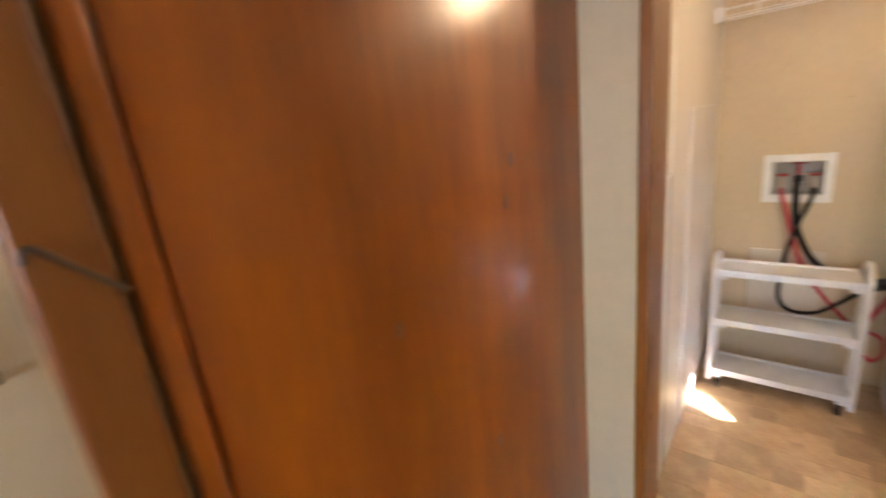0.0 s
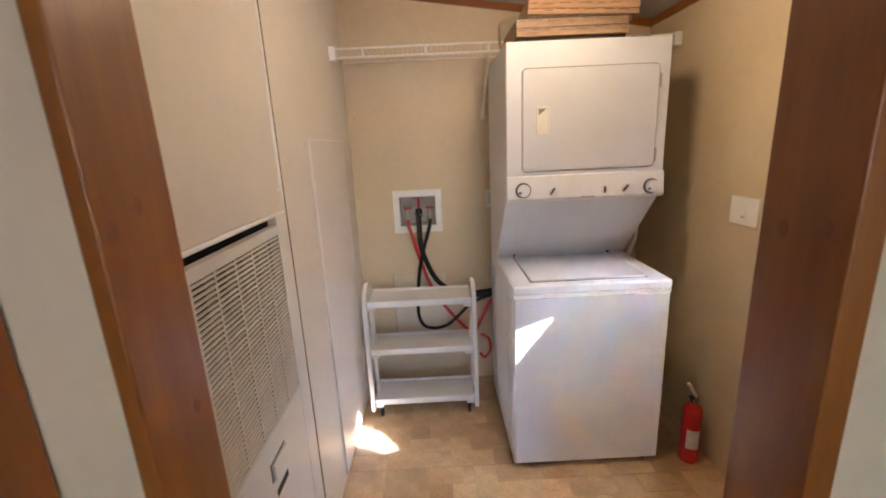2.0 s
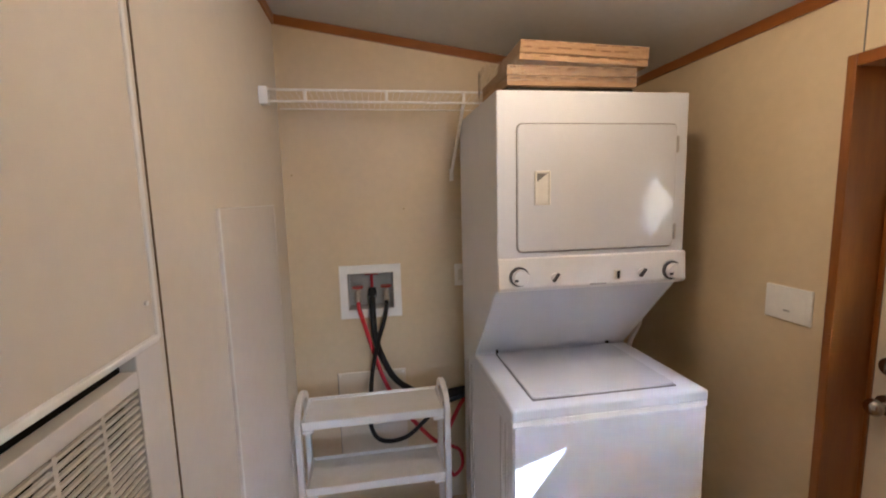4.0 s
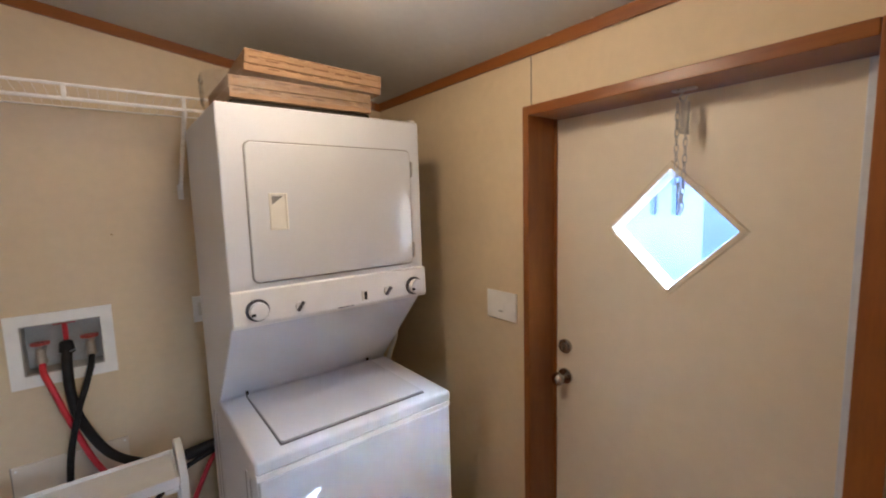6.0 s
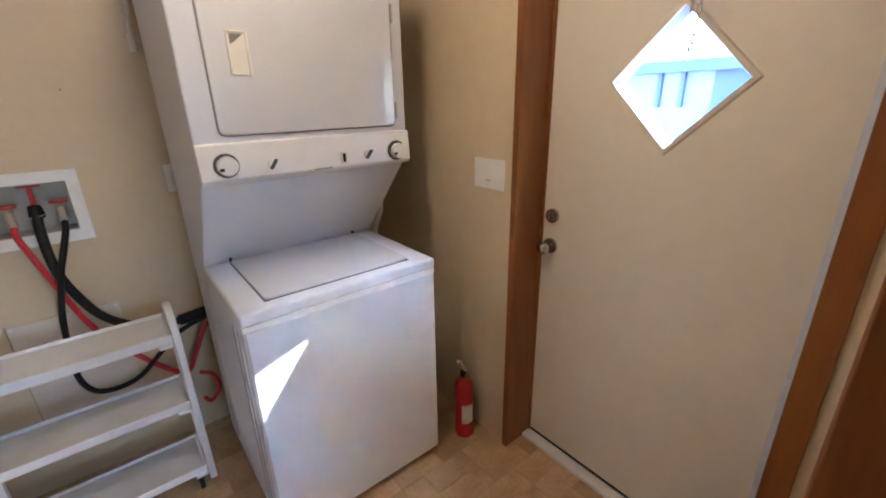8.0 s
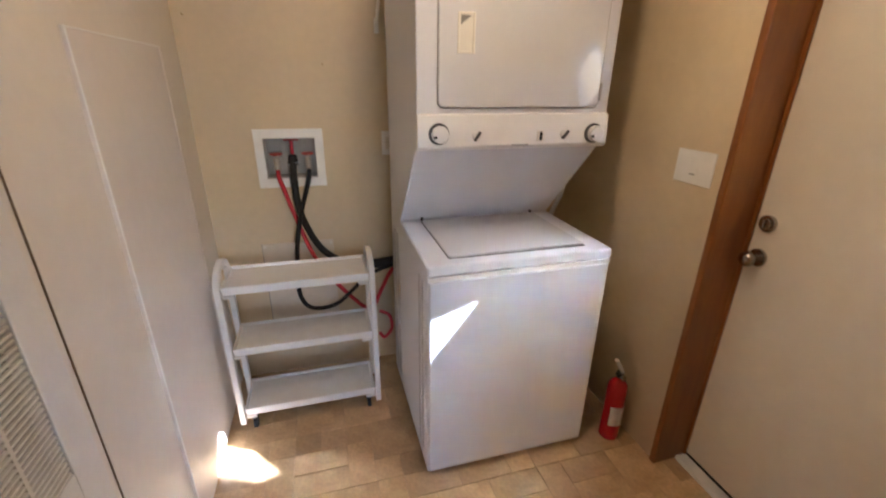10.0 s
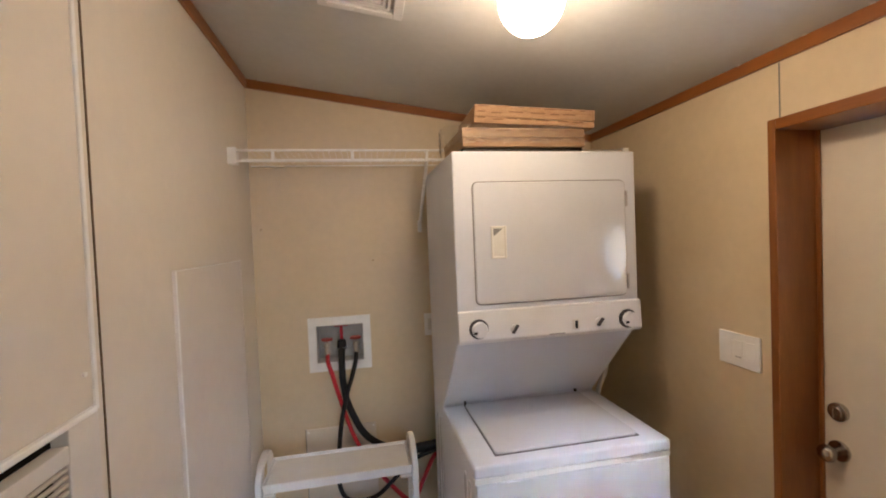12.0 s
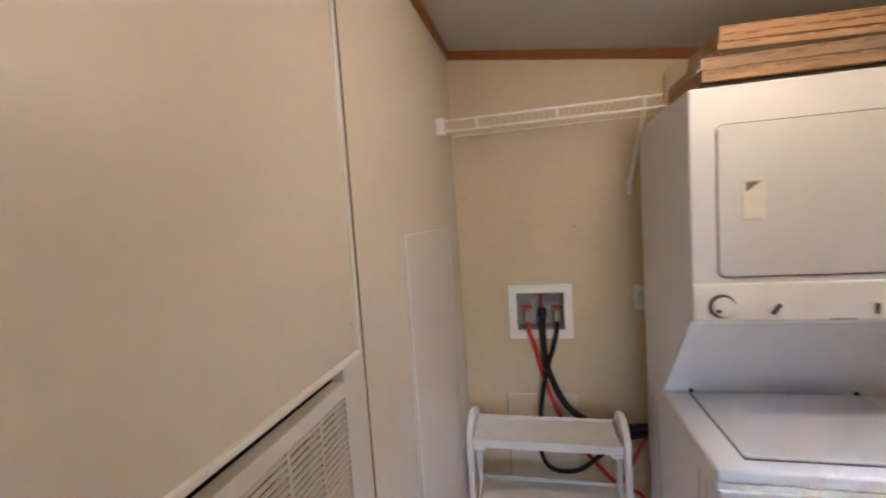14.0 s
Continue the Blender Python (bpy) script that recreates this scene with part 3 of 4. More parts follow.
valve(0.316, 1.176)
valve(0.454, 1.176)
bm = cyl(bmesh.new(), (0.385, 0.04, 1.205), 0.008, 0.070, "z", seg=12)
part("centre_pin", bm, M_RED_HOSE, hb, "red plastic drain stem")
bm = boxes((0.352, 0.418, 0.030, 0.050, 1.234, 1.245), bev=0.004)
part("cross_bar", bm, M_VALVE, hb, "dull red cross bar")
bm = cyl(bmesh.new(), (0.386, 0.012, 1.150), 0.024, 0.048, "z", radius2=0.019, seg=20, bev=0.006)
part("drain_collar", bm, M_DARK, hb, "black drain collar")
part("clamp", tube(bmesh.new(), [Vector((0.386 + 0.024 * math.cos(a), 0.012 + 0.024 * math.sin(a), 1.135 + 0.004 * math.cos(a))) for a in
                                 (2 * math.pi * k / 24 for k in range(24))], 0.0022, 6, closed=True), M_STEEL, hb, "thin steel hose clamp")
cover = thing("cover_panel", "thin pale cover panel on the wall below the hoses", "panel")
part("board", boxes((0.200, 0.534, -0.012, -0.0005, 0.295, 0.750), bev=0.002), M_COVER, cover)
part("edge_gap", boxes((0.1965, 0.2, -0.004, -0.0005, 0.295, 0.750)), M_SEAM_AND_SHADE, cover)
for x in (0.212, 0.522):
    for z in (0.307, 0.738):
        part("screw", cyl(bmesh.new(), (x, -0.0128, z), 0.004, 0.003, "y", seg=12), M_WHITE_TRIM, cover)
plate = thing("outlet_plate", "white outlet plate beside the dryer", "wall plate")
part("plate", boxes((0.800, 0.870, -0.007, -0.0005, 1.163, 1.275), bev=0.003), M_WHITE_TRIM, plate)
part("socket", boxes((0.818, 0.852, -0.009, -0.0072, 1.19, 1.248), bev=0.0008), M_CREAM, plate)
for x, z in ((0.042, 1.728), (0.556, 1.560)):
    tagged(part("nail", cyl(bmesh.new(), (x, -0.004, z), 0.0035, 0.010, "y", seg=10), M_BRASS), "small rusty nail stuck in the beige wall", "nail", group="nails in the wall")


def hose(name, pts, r, mat, label):
    return tagged(part(name, tube(bmesh.new(), spline(pts), r), mat), label, "hose")


hose("supply_hose", [(0.316, 0.012, 1.110), (0.319, -0.02, 1.075), (0.338, -0.045, 1.02), (0.376, -0.05, 0.88), (0.437, -0.055, 0.69), (0.53, -0.06, 0.535),
                     (0.66, -0.065, 0.38), (0.71, -0.075, 0.375), (0.75, -0.07, 0.45), (0.815, -0.07, 0.575), (0.86, -0.09, 0.60)], 0.0105, M_RED_HOSE,
     "red rubber hot-water supply hose")
hose("supply_hose", [(0.74, -0.10, 0.36), (0.79, -0.11, 0.33), (0.80, -0.11, 0.25), (0.76, -0.11, 0.20), (0.735, -0.11, 0.23)], 0.009, M_RED_HOSE,
     "short red hose loop behind the cart")
hose("drain_hose", [(0.386, 0.012, 1.150), (0.384, -0.025, 1.09), (0.388, -0.055, 0.98), (0.410, -0.065, 0.87), (0.480, -0.07, 0.725), (0.591, -0.075, 0.645),
                    (0.70, -0.08, 0.625), (0.815, -0.085, 0.637), (0.90, -0.10, 0.65)], 0.016, M_DARK, "thick black washer drain hose")
hose("supply_hose", [(0.454, 0.012, 1.110), (0.451, -0.03, 1.075), (0.430, -0.085, 1.01), (0.405, -0.095, 0.935), (0.370, -0.095, 0.78), (0.354, -0.09, 0.62),
                     (0.352, -0.085, 0.50), (0.385, -0.085, 0.43), (0.45, -0.085, 0.41), (0.53, -0.09, 0.43), (0.604, -0.10, 0.496), (0.69, -0.11, 0.58),
                     (0.80, -0.11, 0.62), (0.88, -0.11, 0.63)], 0.0105, M_DARK, "black rubber cold-water supply hose")
tagged(part("hose_coupling", tube(bmesh.new(), spline([(0.715, -0.085, 0.628), (0.77, -0.085, 0.632), (0.83, -0.09, 0.64)], 4), 0.024, 14), M_DARK),
       "black hose coupling behind the washer", "hose coupling")

# ---- wire shelf ----
sh = thing("wire_shelf", "white coated wire shelf along the back wall", "shelf")
SZ, SY = 2.036, -0.318
for z in (SZ, SZ - 0.043):
    part("rail", tube(bmesh.new(), [Vector((0.012, SY, z)), Vector((W - 0.012, SY, z))], 0.0047, 8), M_WIRE, sh)
part("rail", tube(bmesh.new(), [Vector((0.012, -0.010, SZ - 0.010)), Vector((W - 0.012, -0.010, SZ - 0.010))], 0.0026, 8), M_WIRE, sh)
part("rail", tube(bmesh.new(), [Vector((0.012, -0.165, SZ - 0.008)), Vector((W - 0.012, -0.165, SZ - 0.008))], 0.0026, 8), M_WIRE, sh)
cross = mesh_of("cross_wire", tube(bmesh.new(), [Vector((0, -0.010, SZ - 0.006)), Vector((0, SY, SZ - 0.001))], 0.0006, 5), M_WIRE)
x = 0.03
while x < W - 0.02:
    o = new("cross_wire", cross)
    o.location.x, o.parent = x, sh
    x += 0.0254
for x in (0.169, 0.482, 0.796, 1.11, 1.42):
    part("tie", boxes((x - 0.006, x + 0.006, SY - 0.005, SY + 0.003, SZ - 0.046, SZ + 0.003), bev=0.001), M_WIRE, sh)
for x0, x1 in ((0.0, 0.034), (W - 0.034, W)):
    part("end_bracket", boxes((x0, x1, SY - 0.010, SY + 0.030, SZ - 0.055, SZ + 0.012), bev=0.004), M_WHITE_TRIM, sh)
bm = tube(bmesh.new(), [Vector((0.796, SY + 0.002, SZ - 0.045)), Vector((0.797, -0.012, 1.735))], 0.0075, 10)
box(bm, 0.786, 0.806, -0.014, 0.0, 1.69, 1.75, bev=0.003)
part("brace", bm, M_WIRE, sh)

# ---- stacked washer and dryer ----
AX0, AX1 = 0.815, 1.510
FR, BK = -0.866, -0.130
unit = thing("washer_dryer", "white stacked washer and dryer with a slanted splash panel", "washer dryer")
prof = [(BK, 0.03), (FR + 0.004, 0.03), (FR + 0.004, 0.894), (FR + 0.03, 0.900), (-0.372, 0.900), (-0.378, 0.946), (-0.392, 0.958), (-0.690, 1.283), (-0.716, 1.290),
        (-0.716, 1.950), (BK, 1.950)]
bm = prism(bmesh.new(), prof, "x", AX0, AX1)
part("cabinet", bevel_all(bm, 0.006, 3), M_ENAMEL_BODY, unit)
bm = boxes((AX0 - 0.003, AX1 + 0.003, FR - 0.002, -0.376, 0.897, 0.938), bev=0.010, seg=4)
deck = part("top_deck", bm, M_ENAMEL_BODY, unit)
LX0, LX1, LYF, LYB = 0.902, 1.424, -0.812, -0.398
part("lid_gap", boxes((LX0 - 0.0035, LX1 + 0.0035, LYF - 0.0065, LYB, 0.9375, 0.9395)), M_DIAL, deck)
bm = prism(bmesh.new(), round_rect(LX0, LX1, LYF, LYB, 0.012), "z", 0.9385, 0.9475)
part("lid", bevel_all(bm, 0.003, 2), M_ENAMEL, deck)
for x in (LX0 + 0.004, LX1 - 0.01):
    part("lid_hinge", boxes((x - 0.004, x + 0.004, LYB - 0.004, LYB + 0.012, 0.938, 0.957), bev=0.0015), M_DARK, deck)
bm = boxes((AX0 + 0.004, AX1 - 0.004, FR - 0.003, FR + 0.02, 0.035, 0.880), bev=0.006, seg=3)
part("front_panel", bm, M_ENAMEL, unit)
bm = boxes((AX0, AX1, FR + 0.001, FR + 0.02, 0.880, 0.897))
part("seam", bm, M_PANEL, unit)
for y in (-0.80, -0.745, -0.30, -0.24):
    part("side_rib", boxes((AX0 - 0.004, AX0 + 0.002, y - 0.012, y + 0.012, 0.10, 0.86), bev=0.004), M_ENAMEL, unit)
for x in (AX0 + 0.05, AX1 - 0.05):
    for y in (FR + 0.05, BK - 0.05):
        part("foot", cyl(bmesh.new(), (x, y, 0.0145), 0.018, 0.035, "z", seg=16), M_DARK, unit)
# dryer front
bm = prism(bmesh.new(), round_rect(0.8805, 1.4655, 1.4165, 1.8455, 0.022), "y", -0.7175, -0.712)
part("door_gap", bm, M_SEAM_AND_SHADE, unit)
bm = prism(bmesh.new(), round_rect(0.884, 1.462, 1.420, 1.842, 0.019), "y", -0.724, -0.713)
ddoor = part("dryer_door", bevel_all(bm, 0.0035, 3), M_ENAMEL, unit)
bm = boxes((0.942, 0.949, -0.7275, -0.722, 1.577, 1.690), (0.991, 0.998, -0.7275, -0.722, 1.577, 1.690), (0.949, 0.991, -0.7275, -0.722, 1.577, 1.584),
           (0.949, 0.991, -0.7275, -0.722, 1.683, 1.690), bev=0.002)
pull = part("door_pull", bm, M_CREAM, ddoor, "aged cream plastic door pull")
bm = bmesh.new()
prism(bm, [(-0.7245, 1.584), (-0.7252, 1.584), (-0.7252, 1.60), (-0.7245, 1.683)], "x", 0.949, 0.991)
part("pull_dish", bm, M_CREAM, pull)
# flat triangle paints the shadow in the pull's upper left corner
bm = prism(bmesh.new(), [(0.951, 1.681), (0.985, 1.681), (0.951, 1.655)], "y", -0.7265, -0.7255)
part("pull_painted_shadow", bm, M_SEAM_AND_SHADE, pull)
for z in (1.775, 1.470):
    part("door_hinge", boxes((1.466, 1.474, -0.722, -0.714, z - 0.028, z + 0.028), bev=0.002), M_HINGE, unit)
bm = prism(bmesh.new(), [(-0.715, 1.284), (-0.728, 1.289), (-0.735, 1.300), (-0.729, 1.398), (-0.715, 1.402)], "x", AX0 - 0.001, AX1 + 0.001)
cp = part("control_panel", bevel_all(bm, 0.003, 2), M_PANEL, unit, "white plastic control panel with dials")


def dial(x, z):
    d = part("dial", cyl(bmesh.new(), (x, -0.738, z), 0.034, 0.010, "y", bev=0.002), M_DIAL, cp, "dark dial ring with a white knob")
    bm = cyl(bmesh.new(), (x, -0.753, z), 0.027, 0.022, "y", bev=0.004)
    part("knob", bm, M_PANEL, d)
    part("pointer", boxes((x - 0.024, x - 0.012, -0.7655, -0.7637, z - 0.012, z - 0.004)), M_DARK, d)


dial(0.883, 1.340)
dial(1.450, 1.334)
for x, tilt in ((1.011, -35), (1.334, -40)):
    k = part("selector", cyl(bmesh.new(), (x, -0.738, 1.332), 0.014, 0.010, "y", seg=20, bev=0.002), M_PANEL, cp)
    bm = boxes((-0.004, 0.004, -0.754, -0.740, -0.017, 0.017), bev=0.002)
    bmesh.ops.rotate(bm, verts=bm.verts, matrix=Matrix.Rotation(radians(-tilt), 3, "Y"))
    bmesh.ops.translate(bm, verts=bm.verts, vec=(x, 0, 1.332))
    part("grip", bm, M_DIAL, k)
k = part("switch_plate", boxes((1.232, 1.258, -0.7355, -0.731, 1.310, 1.346), bev=0.002), M_CREAM, cp)
part("rocker", boxes((1.241, 1.249, -0.743, -0.7355, 1.314, 1.342), bev=0.002), M_DARK, k)
part("maker_plate", boxes((1.140, 1.200, -0.7365, -0.733, 1.298, 1.302)), M_TEXT, cp, "small grey maker's mark")
tagged(part("vent_pipe", tube(bmesh.new(), spline([(1.545, -0.34, 0.86), (1.550, -0.37, 0.95), (1.548, -0.42, 1.03), (1.535, -0.45, 1.10)], 6), 0.011), M_PLASTIC),
       "white plastic pipe behind the dryer", "pipe")
tagged(part("power_cord", tube(bmesh.new(), spline([(1.56, -0.45, 0.007), (1.62, -0.52, 0.007), (1.66, -0.47, 0.007), (1.62, -0.40, 0.007), (1.57, -0.44, 0.02),
                                                  (1.60, -0.50, 0.020), (1.68, -0.38, 0.009), (1.70, -0.2, 0.007)], 6), 0.007), M_DARK),
       "dark power cord coiled on the floor behind the washer", "cord")

# ---- flat boxes on the dryer ----
# slab added where the overhanging boxes only leave shadow on the dryer
tray = thing("box_shadow_slab", "dark brown slab painted as the shadow under the boxes", "tray")
part("tray", boxes((0.875, 1.345, -0.640, -0.335, 1.950, 1.978), bev=0.004), M_BOX_SHADOW, tray)


def flat_box(x0, x1, y0, y1, z0, z1, label, layers):
    b = thing("cardboard_box", label, "cardboard box", group="boxes on the dryer")
    h = (z1 - z0) / layers
    for k in range(layers):
        dx = random.uniform(-0.004, 0.004)
        dy = random.uniform(-0.003, 0.003)
        part("board", boxes((x0 + dx, x1 + dx, y0 + dy, y1 + dy, z0 + k * h, z0 + (k + 1) * h - 0.0012), bev=0.0022), M_CARD, b)
        xs = x0 + 0.012
        while xs < x1 - 0.05:
            w = random.uniform(0.018, 0.058)
            up = random.uniform(0.55, 0.82)
            part("slot", boxes((xs, xs + w, y0 + dy - 0.0012, y0 + dy + 0.004, z0 + (k + up) * h, z0 + (k + up + 0.16) * h)), M_CARD_DARK, b)
            xs += w + random.uniform(0.008, 0.035)
    return b


flat_box(0.868, 1.342, -0.660, -0.340, 1.979, 2.046, "flattened brown cardboard box in clear plastic film", 2)
upper = flat_box(0.930, 1.400, -0.650, -0.345, 2.053, 2.122, "flattened brown cardboard box with slotted edges", 3)
upper.matrix_world = (Matrix.Translation((1.36, -0.5, 2.05)) @ Matrix.Rotation(radians(-2.2), 4, "Z") @ Matrix.Rotation(radians(2.4), 4, "Y")
                      @ Matrix.Translation((-1.36, 0.5, -2.05)))
bm = bmesh.new()
nu, nv = 120, 14
grid = []
for a in range(nu + 1):
    u = a / nu
    if u < 0.35:      # along the front
        px, py, nx, ny = 1.352 - 0.497 * u / 0.35, -0.667, 0.0, -1.0
    else:             # round the left end, bulging
        q = (u - 0.35) / 0.65
        px, py, nx, ny = 0.855 - 0.030 * math.sin(math.pi * q), -0.667 + 0.31 * q, -1.0, -0.25
    row = []
    for b in range(nv + 1):
        w = b / nv
        z = 1.988 + 0.066 * w + (0.05 * w * max(0.0, (u - 0.35)) * 1.2)
        n = 0.010 * abs(noise.noise(Vector((u * 26, w * 7, 1.3)))) + 0.006 * noise.noise(Vector((u * 60, w * 15, 4.0)))
        row.append(bm.verts.new((px + nx * max(n, 0.0), py + ny * max(n, 0.0), z + 0.6 * n)))
    grid.append(row)
for a in range(nu):
    for b in range(nv):
        bm.faces.new((grid[a][b], grid[a + 1][b], grid[a + 1][b + 1], grid[a][b + 1]))
tagged(part("plastic_wrap", bm, M_FILM), "crumpled clear plastic film round the cardboard boxes", "plastic film")

# ---- rolling cart ----
cart = thing("rolling_cart", "slim white plastic three-tier rolling cart", "cart")
CX0, CX1, CY0, CY1 = 0.062, 0.690, -0.432, -0.190
ctop = 0.805


def moulded_tray(x0, x1, y0, y1, z0, z1, t, floor):
    """An open tray in one shell: outer walls, rim, inner walls and floor."""
    bm = bmesh.new()
    def loop(d, z):
        return [bm.verts.new(p) for p in ((x0 + d, y0 + d, z), (x1 - d, y0 + d, z), (x1 - d, y1 - d, z), (x0 + d, y1 - d, z))]
    lo, hi, rim, inner = loop(0.004, z0), loop(0, z1), loop(t, z1), loop(t + 0.004, z0 + floor)
    for p, q in ((lo, hi), (hi, rim), (rim, inner)):
        for k in range(4):
            bm.faces.new((p[k], p[(k + 1) % 4], q[(k + 1) % 4], q[k]))
    bm.faces.new(lo[::-1])
    bm.faces.new(inner)
    bmesh.ops.recalc_face_normals(bm, faces=bm.faces)
    return bevel_all(bm, 0.0015, 2)


def cart_side(x0, x1):
    mid, w = (CY0 + CY1) / 2, (CY1 - CY0) / 2
    def loop(inset, zlow):
        pts = [(mid - w + inset, zlow)]
        for k in range(13):
            a = math.pi - math.pi * k / 12
            pts.append((mid + (w - inset) * math.cos(a), ctop - 0.085 + (0.085 - inset) * math.sin(a)))
        pts.append((mid + w - inset, zlow))
        return pts
    outer, inner = loop(0.0, 0.058), loop(0.032, 0.058)
    bm = bmesh.new()
    ring = []
    for x in (x0, x1):
        ring.append(([bm.verts.new((x, *p)) for p in outer], [bm.verts.new((x, *p)) for p in inner]))
    n = len(outer)
    (oa, ia), (ob_, ib) = ring
    for k in range(n - 1):
        bm.faces.new((oa[k], oa[k + 1], ia[k + 1], ia[k]))
        bm.faces.new((ob_[k], ib[k], ib[k + 1], ob_[k + 1]))
        bm.faces.new((oa[k], ob_[k], ob_[k + 1], oa[k + 1]))
        bm.faces.new((ia[k], ia[k + 1], ib[k + 1], ib[k]))
    for k in (0, n - 1):
        bm.faces.new((oa[k], ia[k], ib[k], ob_[k]))
    bmesh.ops.recalc_face_normals(bm, faces=bm.faces)
    bevel_all(bm, 0.004, 2, 0.8)
    return part("side_frame", bm, M_PLASTIC, cart)


cart_side(CX0, CX0 + 0.024)
cart_side(CX1 - 0.024, CX1)
for z0, z1 in ((0.688, 0.733), (0.401, 0.445), (0.084, 0.130)):
    a, b, c, d = CX0 + 0.0245, CX1 - 0.0245, CY0 + 0.012, CY1 - 0.012
    bm = moulded_tray(a, b, c, d, z0 + 0.008, z1, 0.006, z1 - z0 - 0.018)
    tray_ob = part("tray", bm, M_PLASTIC, cart)
    for x in (a + 0.001, b - 0.046):
        part("clip", boxes((x, x + 0.045, c + 0.001, c + 0.03, z0 - 0.010, z0 + 0.0075), bev=0.006), M_PLASTIC, tray_ob)


def caster(x, y):
    bm = cyl(bmesh.new(), (x, y, 0.0245), 0.0245, 0.018, "x", seg=20, bev=0.003)
    w = part("caster", bm, M_DARK, cart, "small dark caster wheel")
    part("fork", boxes((x - 0.014, x + 0.014, y - 0.012, y + 0.012, 0.048, 0.108), bev=0.003), M_DARK, w)


for x in (CX0 + 0.055, CX1 - 0.055):
    for y in (CY0 + 0.045, CY1 - 0.045):
        caster(x, y)

# ---- fire extinguisher ----
EX, EY = 1.672, -0.855
ext = thing("fire_extinguisher", "small red fire extinguisher standing on the floor", "extinguisher")
bm = bmesh.new()
prof = [(0.0, 0.0), (0.040, 0.0), (0.043, 0.006), (0.043, 0.262), (0.040, 0.282), (0.030, 0.300), (0.018, 0.309), (0.016, 0.322), (0.0, 0.322)]
rings = []
for r, z in prof[1:-1]:
    rings.append([bm.verts.new((EX + r * math.cos(a), EY + r * math.sin(a), z)) for a in (2 * math.pi * k / 32 for k in range(32))])
for a, b in zip(rings, rings[1:]):
    for k in range(32):
        bm.faces.new((a[k], a[(k + 1) % 32], b[(k + 1) % 32], b[k]))
bm.faces.new(rings[0][::-1])
bm.faces.new(rings[-1])
part("cylinder", bm, M_EXT_RED, ext)
bm = bmesh.new()
arc = [(EX + 0.0436 * math.cos(a), EY + 0.0436 * math.sin(a)) for a in (radians(215 + 6 * k) for k in range(14))]
lo = [bm.verts.new((x, y, 0.085)) for x, y in arc]
hi = [bm.verts.new((x, y, 0.185)) for x, y in arc]
for k in range(13):
    bm.faces.new((lo[k], lo[k + 1], hi[k + 1], hi[k]))
part("label", bm, M_LABEL, ext, "pale paper instruction label")
bm = cyl(bmesh.new(), (EX, EY, 0.333), 0.017, 0.026, "z", seg=18, bev=0.003)
part("valve_head", bm, M_DARK, ext)
bm = cyl(bmesh.new(), (EX - 0.004, EY - 0.024, 0.334), 0.012, 0.012, "y", seg=16)
part("gauge", bm, M_NICKEL, ext)
bm = tube(bmesh.new(), [Vector((EX + 0.006, EY - 0.004, 0.345)), Vector((EX - 0.02, EY - 0.010, 0.385)), Vector((EX - 0.045, EY - 0.014, 0.425))], 0.008, 8)
part("lever", bm, M_LABEL, ext, "pale metal lever")
bm = tube(bmesh.new(), [Vector((EX + 0.004, EY, 0.342)), Vector((EX - 0.03, EY - 0.012, 0.352))], 0.007, 8)
part("carry_handle", bm, M_DARK, ext)

# ---- switch plate ----
sw = thing("light_switch", "cream three-gang light switch plate beside the back door", "light switch")
part("plate", boxes((W - 0.007, W, -0.981, -0.821, 1.172, 1.288), bev=0.003), M_WHITE_TRIM, sw)
for y in (-0.855, -0.901, -0.947):
    part("rocker", boxes((W - 0.0078, W - 0.0065, y - 0.016, y + 0.016, 1.197, 1.263), bev=0.0005), M_WHITE_TRIM, sw)
part("toggle_mark", boxes((W - 0.0105, W - 0.0078, -0.912, -0.890, 1.204, 1.210), bev=0.0008), M_HINGE, sw)

# ---- spring and chain at the back door ----
chain = thing("door_spring", "steel door spring and chain hanging from the frame", "door chain")
HX, HY = 1.852, -1.527
bm = boxes((HX - 0.012, HX + 0.012, HY - 0.03, HY + 0.03, DT - 0.006, DT), bev=0.001)
tube(bm, spline([(HX, HY, DT - 0.004), (HX, HY + 0.012, DT - 0.022), (HX, HY, DT - 0.034), (HX, HY - 0.008, DT - 0.022)], 5), 0.0022, 8)
part("hook", bm, M_STEEL, chain)
pts = []
for k in range(15 * 10):
    a = 2 * math.pi * k / 10
    pts.append(Vector((HX + 0.011 * math.cos(a), HY - 0.004 + 0.011 * math.sin(a), DT - 0.034 - 0.092 * k / 150)))
part("spring", tube(bmesh.new(), pts, 0.0018, 6), M_STEEL, chain)


def link_mesh():
    ring = []
    for k in range(14):
        a = 2 * math.pi * k / 14
        ring.append(Vector((0.0055 * math.cos(a), 0, 0.0115 * math.sin(a) + (0.003 if math.sin(a) > 0 else -0.003))))
    return mesh_of("link", tube(bmesh.new(), ring, 0.0015, 6, closed=True), M_STEEL)


LINK = link_mesh()
for dy, z_top, z_bot in ((0.018, DT - 0.05, 1.59), (-0.006, DT - 0.126, 1.60)):
    z, k = z_top, 0
    while z > z_bot:
        o = new("link", LINK)
        o.parent = chain
        o.location = (HX + 0.004, HY + dy * min(1.0, (z - z_bot) / 0.2 + 0.15), z)
        o.rotation_euler = (0, 0, radians(90 if k % 2 else 0))
        z -= 0.0225
        k += 1

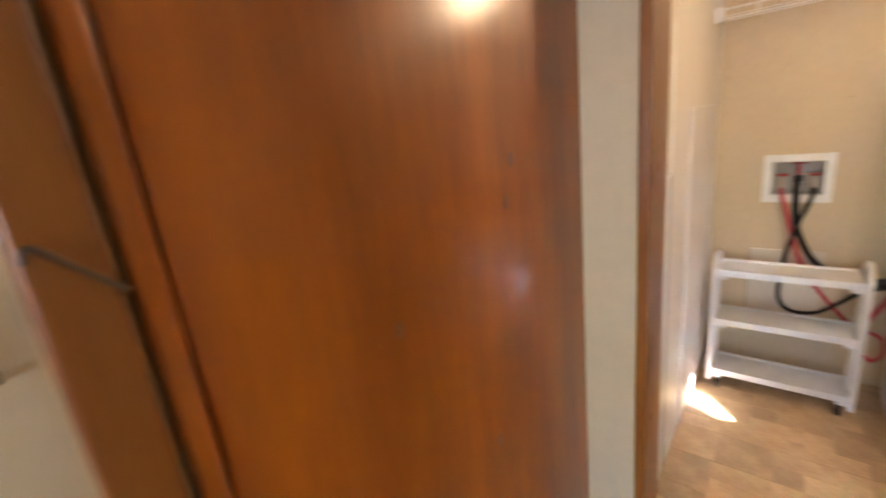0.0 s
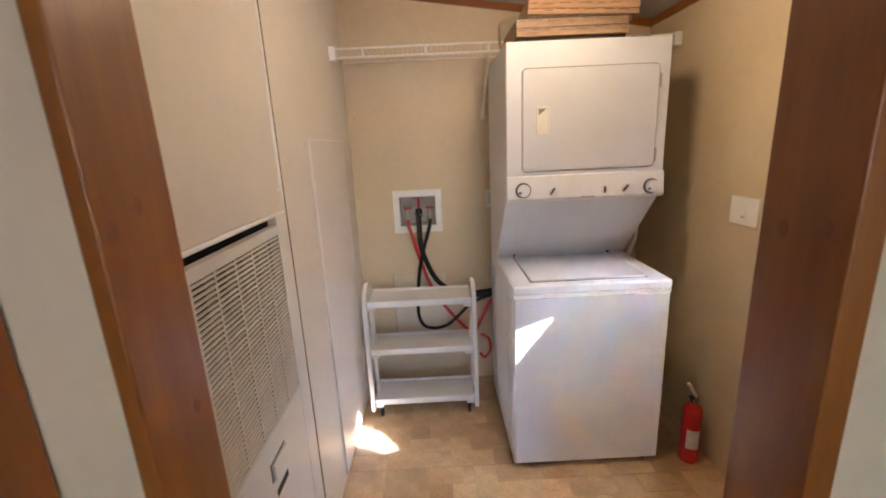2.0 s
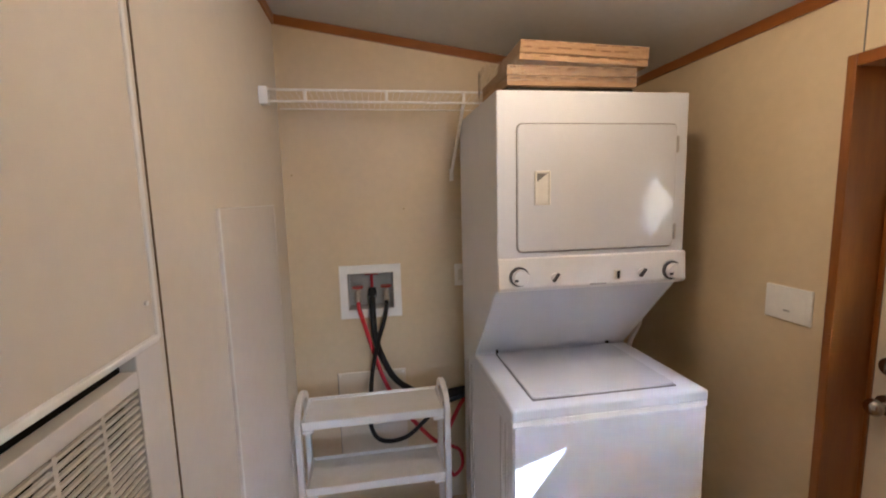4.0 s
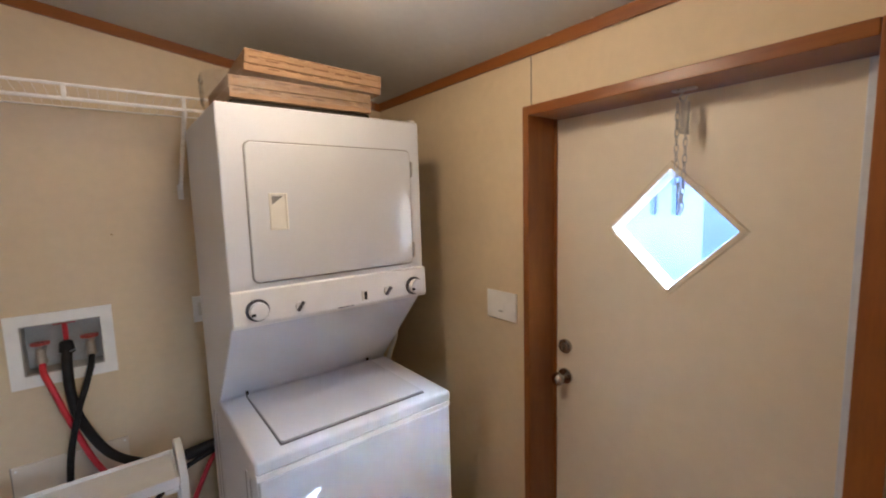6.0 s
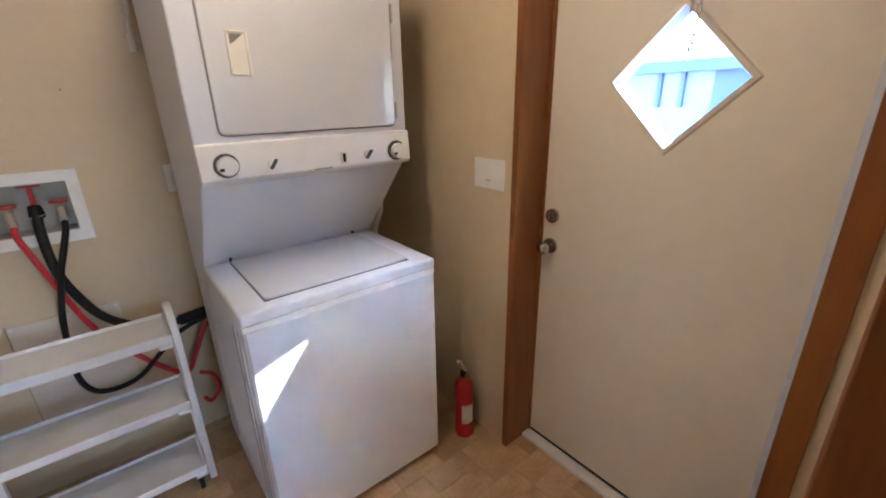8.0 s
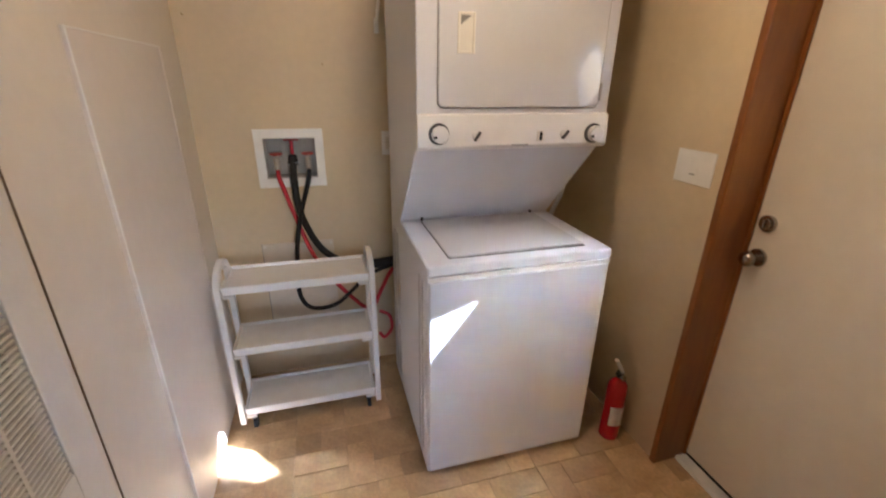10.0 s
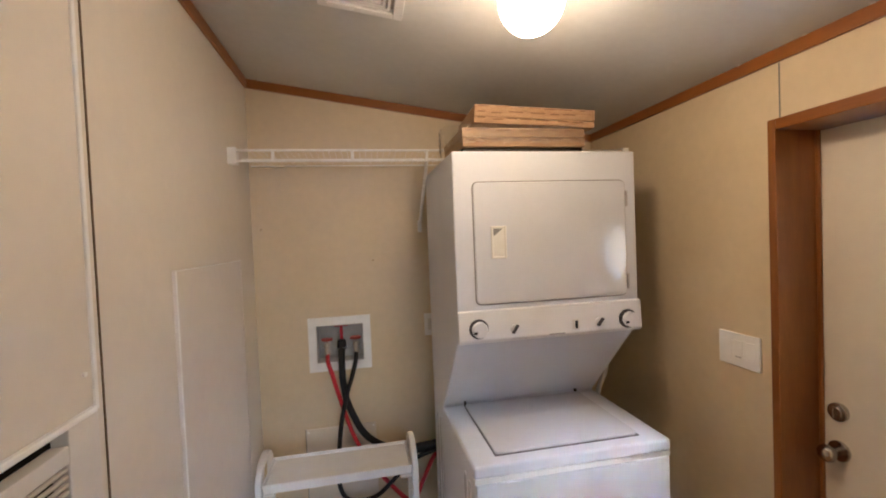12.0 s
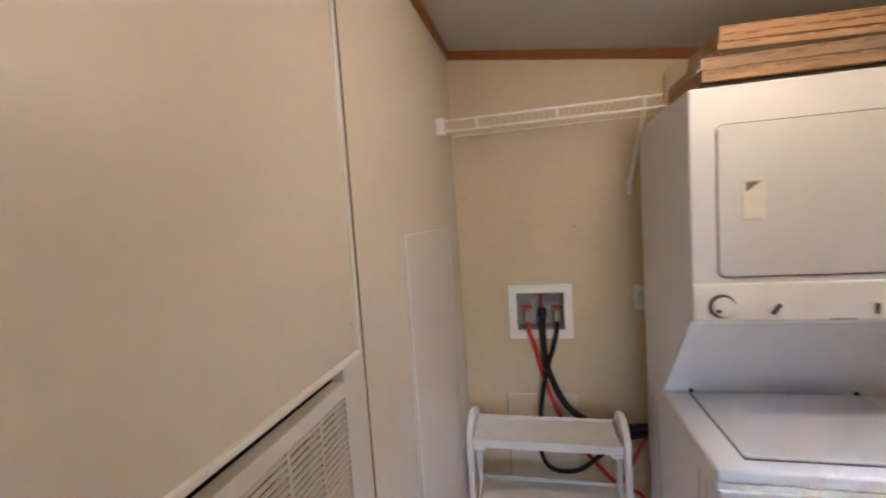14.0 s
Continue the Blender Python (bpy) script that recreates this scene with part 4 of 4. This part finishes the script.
# ---- ceiling: globe lamp and vent ----
lamp = thing("ceiling_lamp", "lit white glass globe on the ceiling", "lamp")
GX, GY, GZ = 0.912, -1.190, 2.196
bm = bmesh.new()
r = bmesh.ops.create_uvsphere(bm, u_segments=40, v_segments=24, radius=0.076)
bmesh.ops.translate(bm, verts=bm.verts, vec=(GX, GY, GZ))
part("globe", bm, M_GLOBE, lamp, "glowing opal glass globe")
# unseen collar, made wide to keep the globe's light off the ceiling
bm = cyl(bmesh.new(), (GX, GY, GZ + 0.084), 0.080, 0.064, "z", radius2=0.092, bev=0.006)
part("collar", bm, M_WHITE_TRIM, lamp)

vent = thing("ceiling_vent", "square white plastic ceiling fan grille", "ceiling vent")
VX0, VX1, VY0, VY1 = 0.415, 0.662, -1.084, -0.840
slope = Matrix.Translation((0, 0, ceil_z(0))) @ Matrix.Rotation(math.atan(0.140), 4, "Y")


def on_slope(bm):
    bmesh.ops.transform(bm, matrix=slope, verts=bm.verts)
    return bm


def square_ring(h0, h1, z0, z1, bev=0.0):
    cx, cy = (VX0 + VX1) / 2, (VY0 + VY1) / 2
    return boxes((cx - h1, cx - h0, cy - h1, cy + h1, z0, z1), (cx + h0, cx + h1, cy - h1, cy + h1, z0, z1), (cx - h0, cx + h0, cy - h1, cy - h0, z0, z1),
                 (cx - h0, cx + h0, cy + h0, cy + h1, z0, z1), bev=bev)


part("frame", on_slope(square_ring(0.094, 0.122, -0.030, 0.0, 0.003)), M_PLASTIC, vent)
# backing coloured as the shade between the louvres
part("backing", on_slope(square_ring(0.001, 0.094, -0.014, -0.004)), M_VENT_BACK, vent)
for k in range(6):
    h = 0.016 + k * 0.0135
    part("louvre", on_slope(square_ring(h - 0.0075, h, -0.027, -0.014)), M_PLASTIC, vent)
part("louvre", on_slope(square_ring(0.0005, 0.005, -0.027, -0.011)), M_PLASTIC, vent)

# ---- hall: slatted basket tower beside the doorway ----
bask = thing("basket_tower", "tall pale wicker storage tower with dark slats", "storage basket")
BX0, BX1, BY0, BY1 = 1.14, 1.46, -2.46, -2.16
part("body", boxes((BX0 + 0.008, BX1 - 0.008, BY0 + 0.008, BY1 - 0.008, 0.0, 1.22), bev=0.01), M_BASKET, bask)
for k in range(24):
    z = 0.03 + k * 0.05
    part("band", boxes((BX0, BX1, BY0, BY1, z, z + (0.022 if k % 3 else 0.030)), bev=0.006), M_BASKET_DARK if k % 3 != 1 else M_BASKET, bask)

# ---- outside ----
structure("ground", boxes((-400, 400, -400, 400, -0.9, -0.6)), M_GROUND, "pale gravel yard outside the back door", "ground")
house = thing("house", "pale grey neighbouring house with a low grey roof", "house")
part("wall", boxes((11, 17, -7, 1.75, -0.6, 2.1)), M_SIDING, house, "blue-grey siding wall")
part("wall", boxes((11, 17, 1.75, 15, -0.6, 2.1)), M_SUNLIT_SIDING, house, "pale siding wall with a sunlit look painted in")
part("fascia", boxes((10.56, 10.66, -7.4, 15.4, 1.93, 2.16)), M_SIDING, house)
for y in (2.35, 2.85):
    part("post", boxes((10.90, 10.98, y - 0.05, y + 0.05, 1.2, 1.93)), M_SIDING, house)
bm = prism(bmesh.new(), [(10.6, 2.1), (17.4, 2.1), (14, 2.9)], "y", -7.4, 15.4)
part("roof", bm, M_ROOF, house)
for y in (-4.5, 10.5):
    w = part("window", boxes((10.94, 11.0, y - 0.6, y + 0.6, 0.6, 1.8)), M_WHITE_TRIM, house)
    part("glass", boxes((10.925, 10.94, y - 0.5, y + 0.5, 0.7, 1.7)), M_HOUSE_GLASS, w)

# ---- floor tiles: one stone pattern of mixed sizes ----
floor_ob = bpy.data.objects["floor"]
U = 0.108
NX, NY = 18, 20
rng = random.Random(7)
taken = [[False] * NY for _ in range(NX)]
tiles = {}


def tile_mesh(a, b):
    if (a, b) not in tiles:
        bm = boxes((0, a * U - 0.0015, 0, b * U - 0.0015, -0.0035, 0.0), bev=0.0008, seg=1)
        tiles[a, b] = mesh_of("tile", bm, M_TILE)
    return tiles[a, b]


for i in range(NX):
    for j in range(NY):
        if taken[i][j]:
            continue
        opts = [(1, 1), (2, 1), (1, 2), (2, 2), (2, 2)]
        rng.shuffle(opts)
        for a, b in opts + [(1, 1)]:
            if i + a <= NX and j + b <= NY and not any(taken[i + p][j + q] for p in range(a) for q in range(b)):
                break
        for p in range(a):
            for q in range(b):
                taken[i + p][j + q] = True
        o = new("tile", tile_mesh(a, b))
        o.parent = floor_ob
        o.location = (-0.03 + i * U, -2.12 + j * U, 0.0)
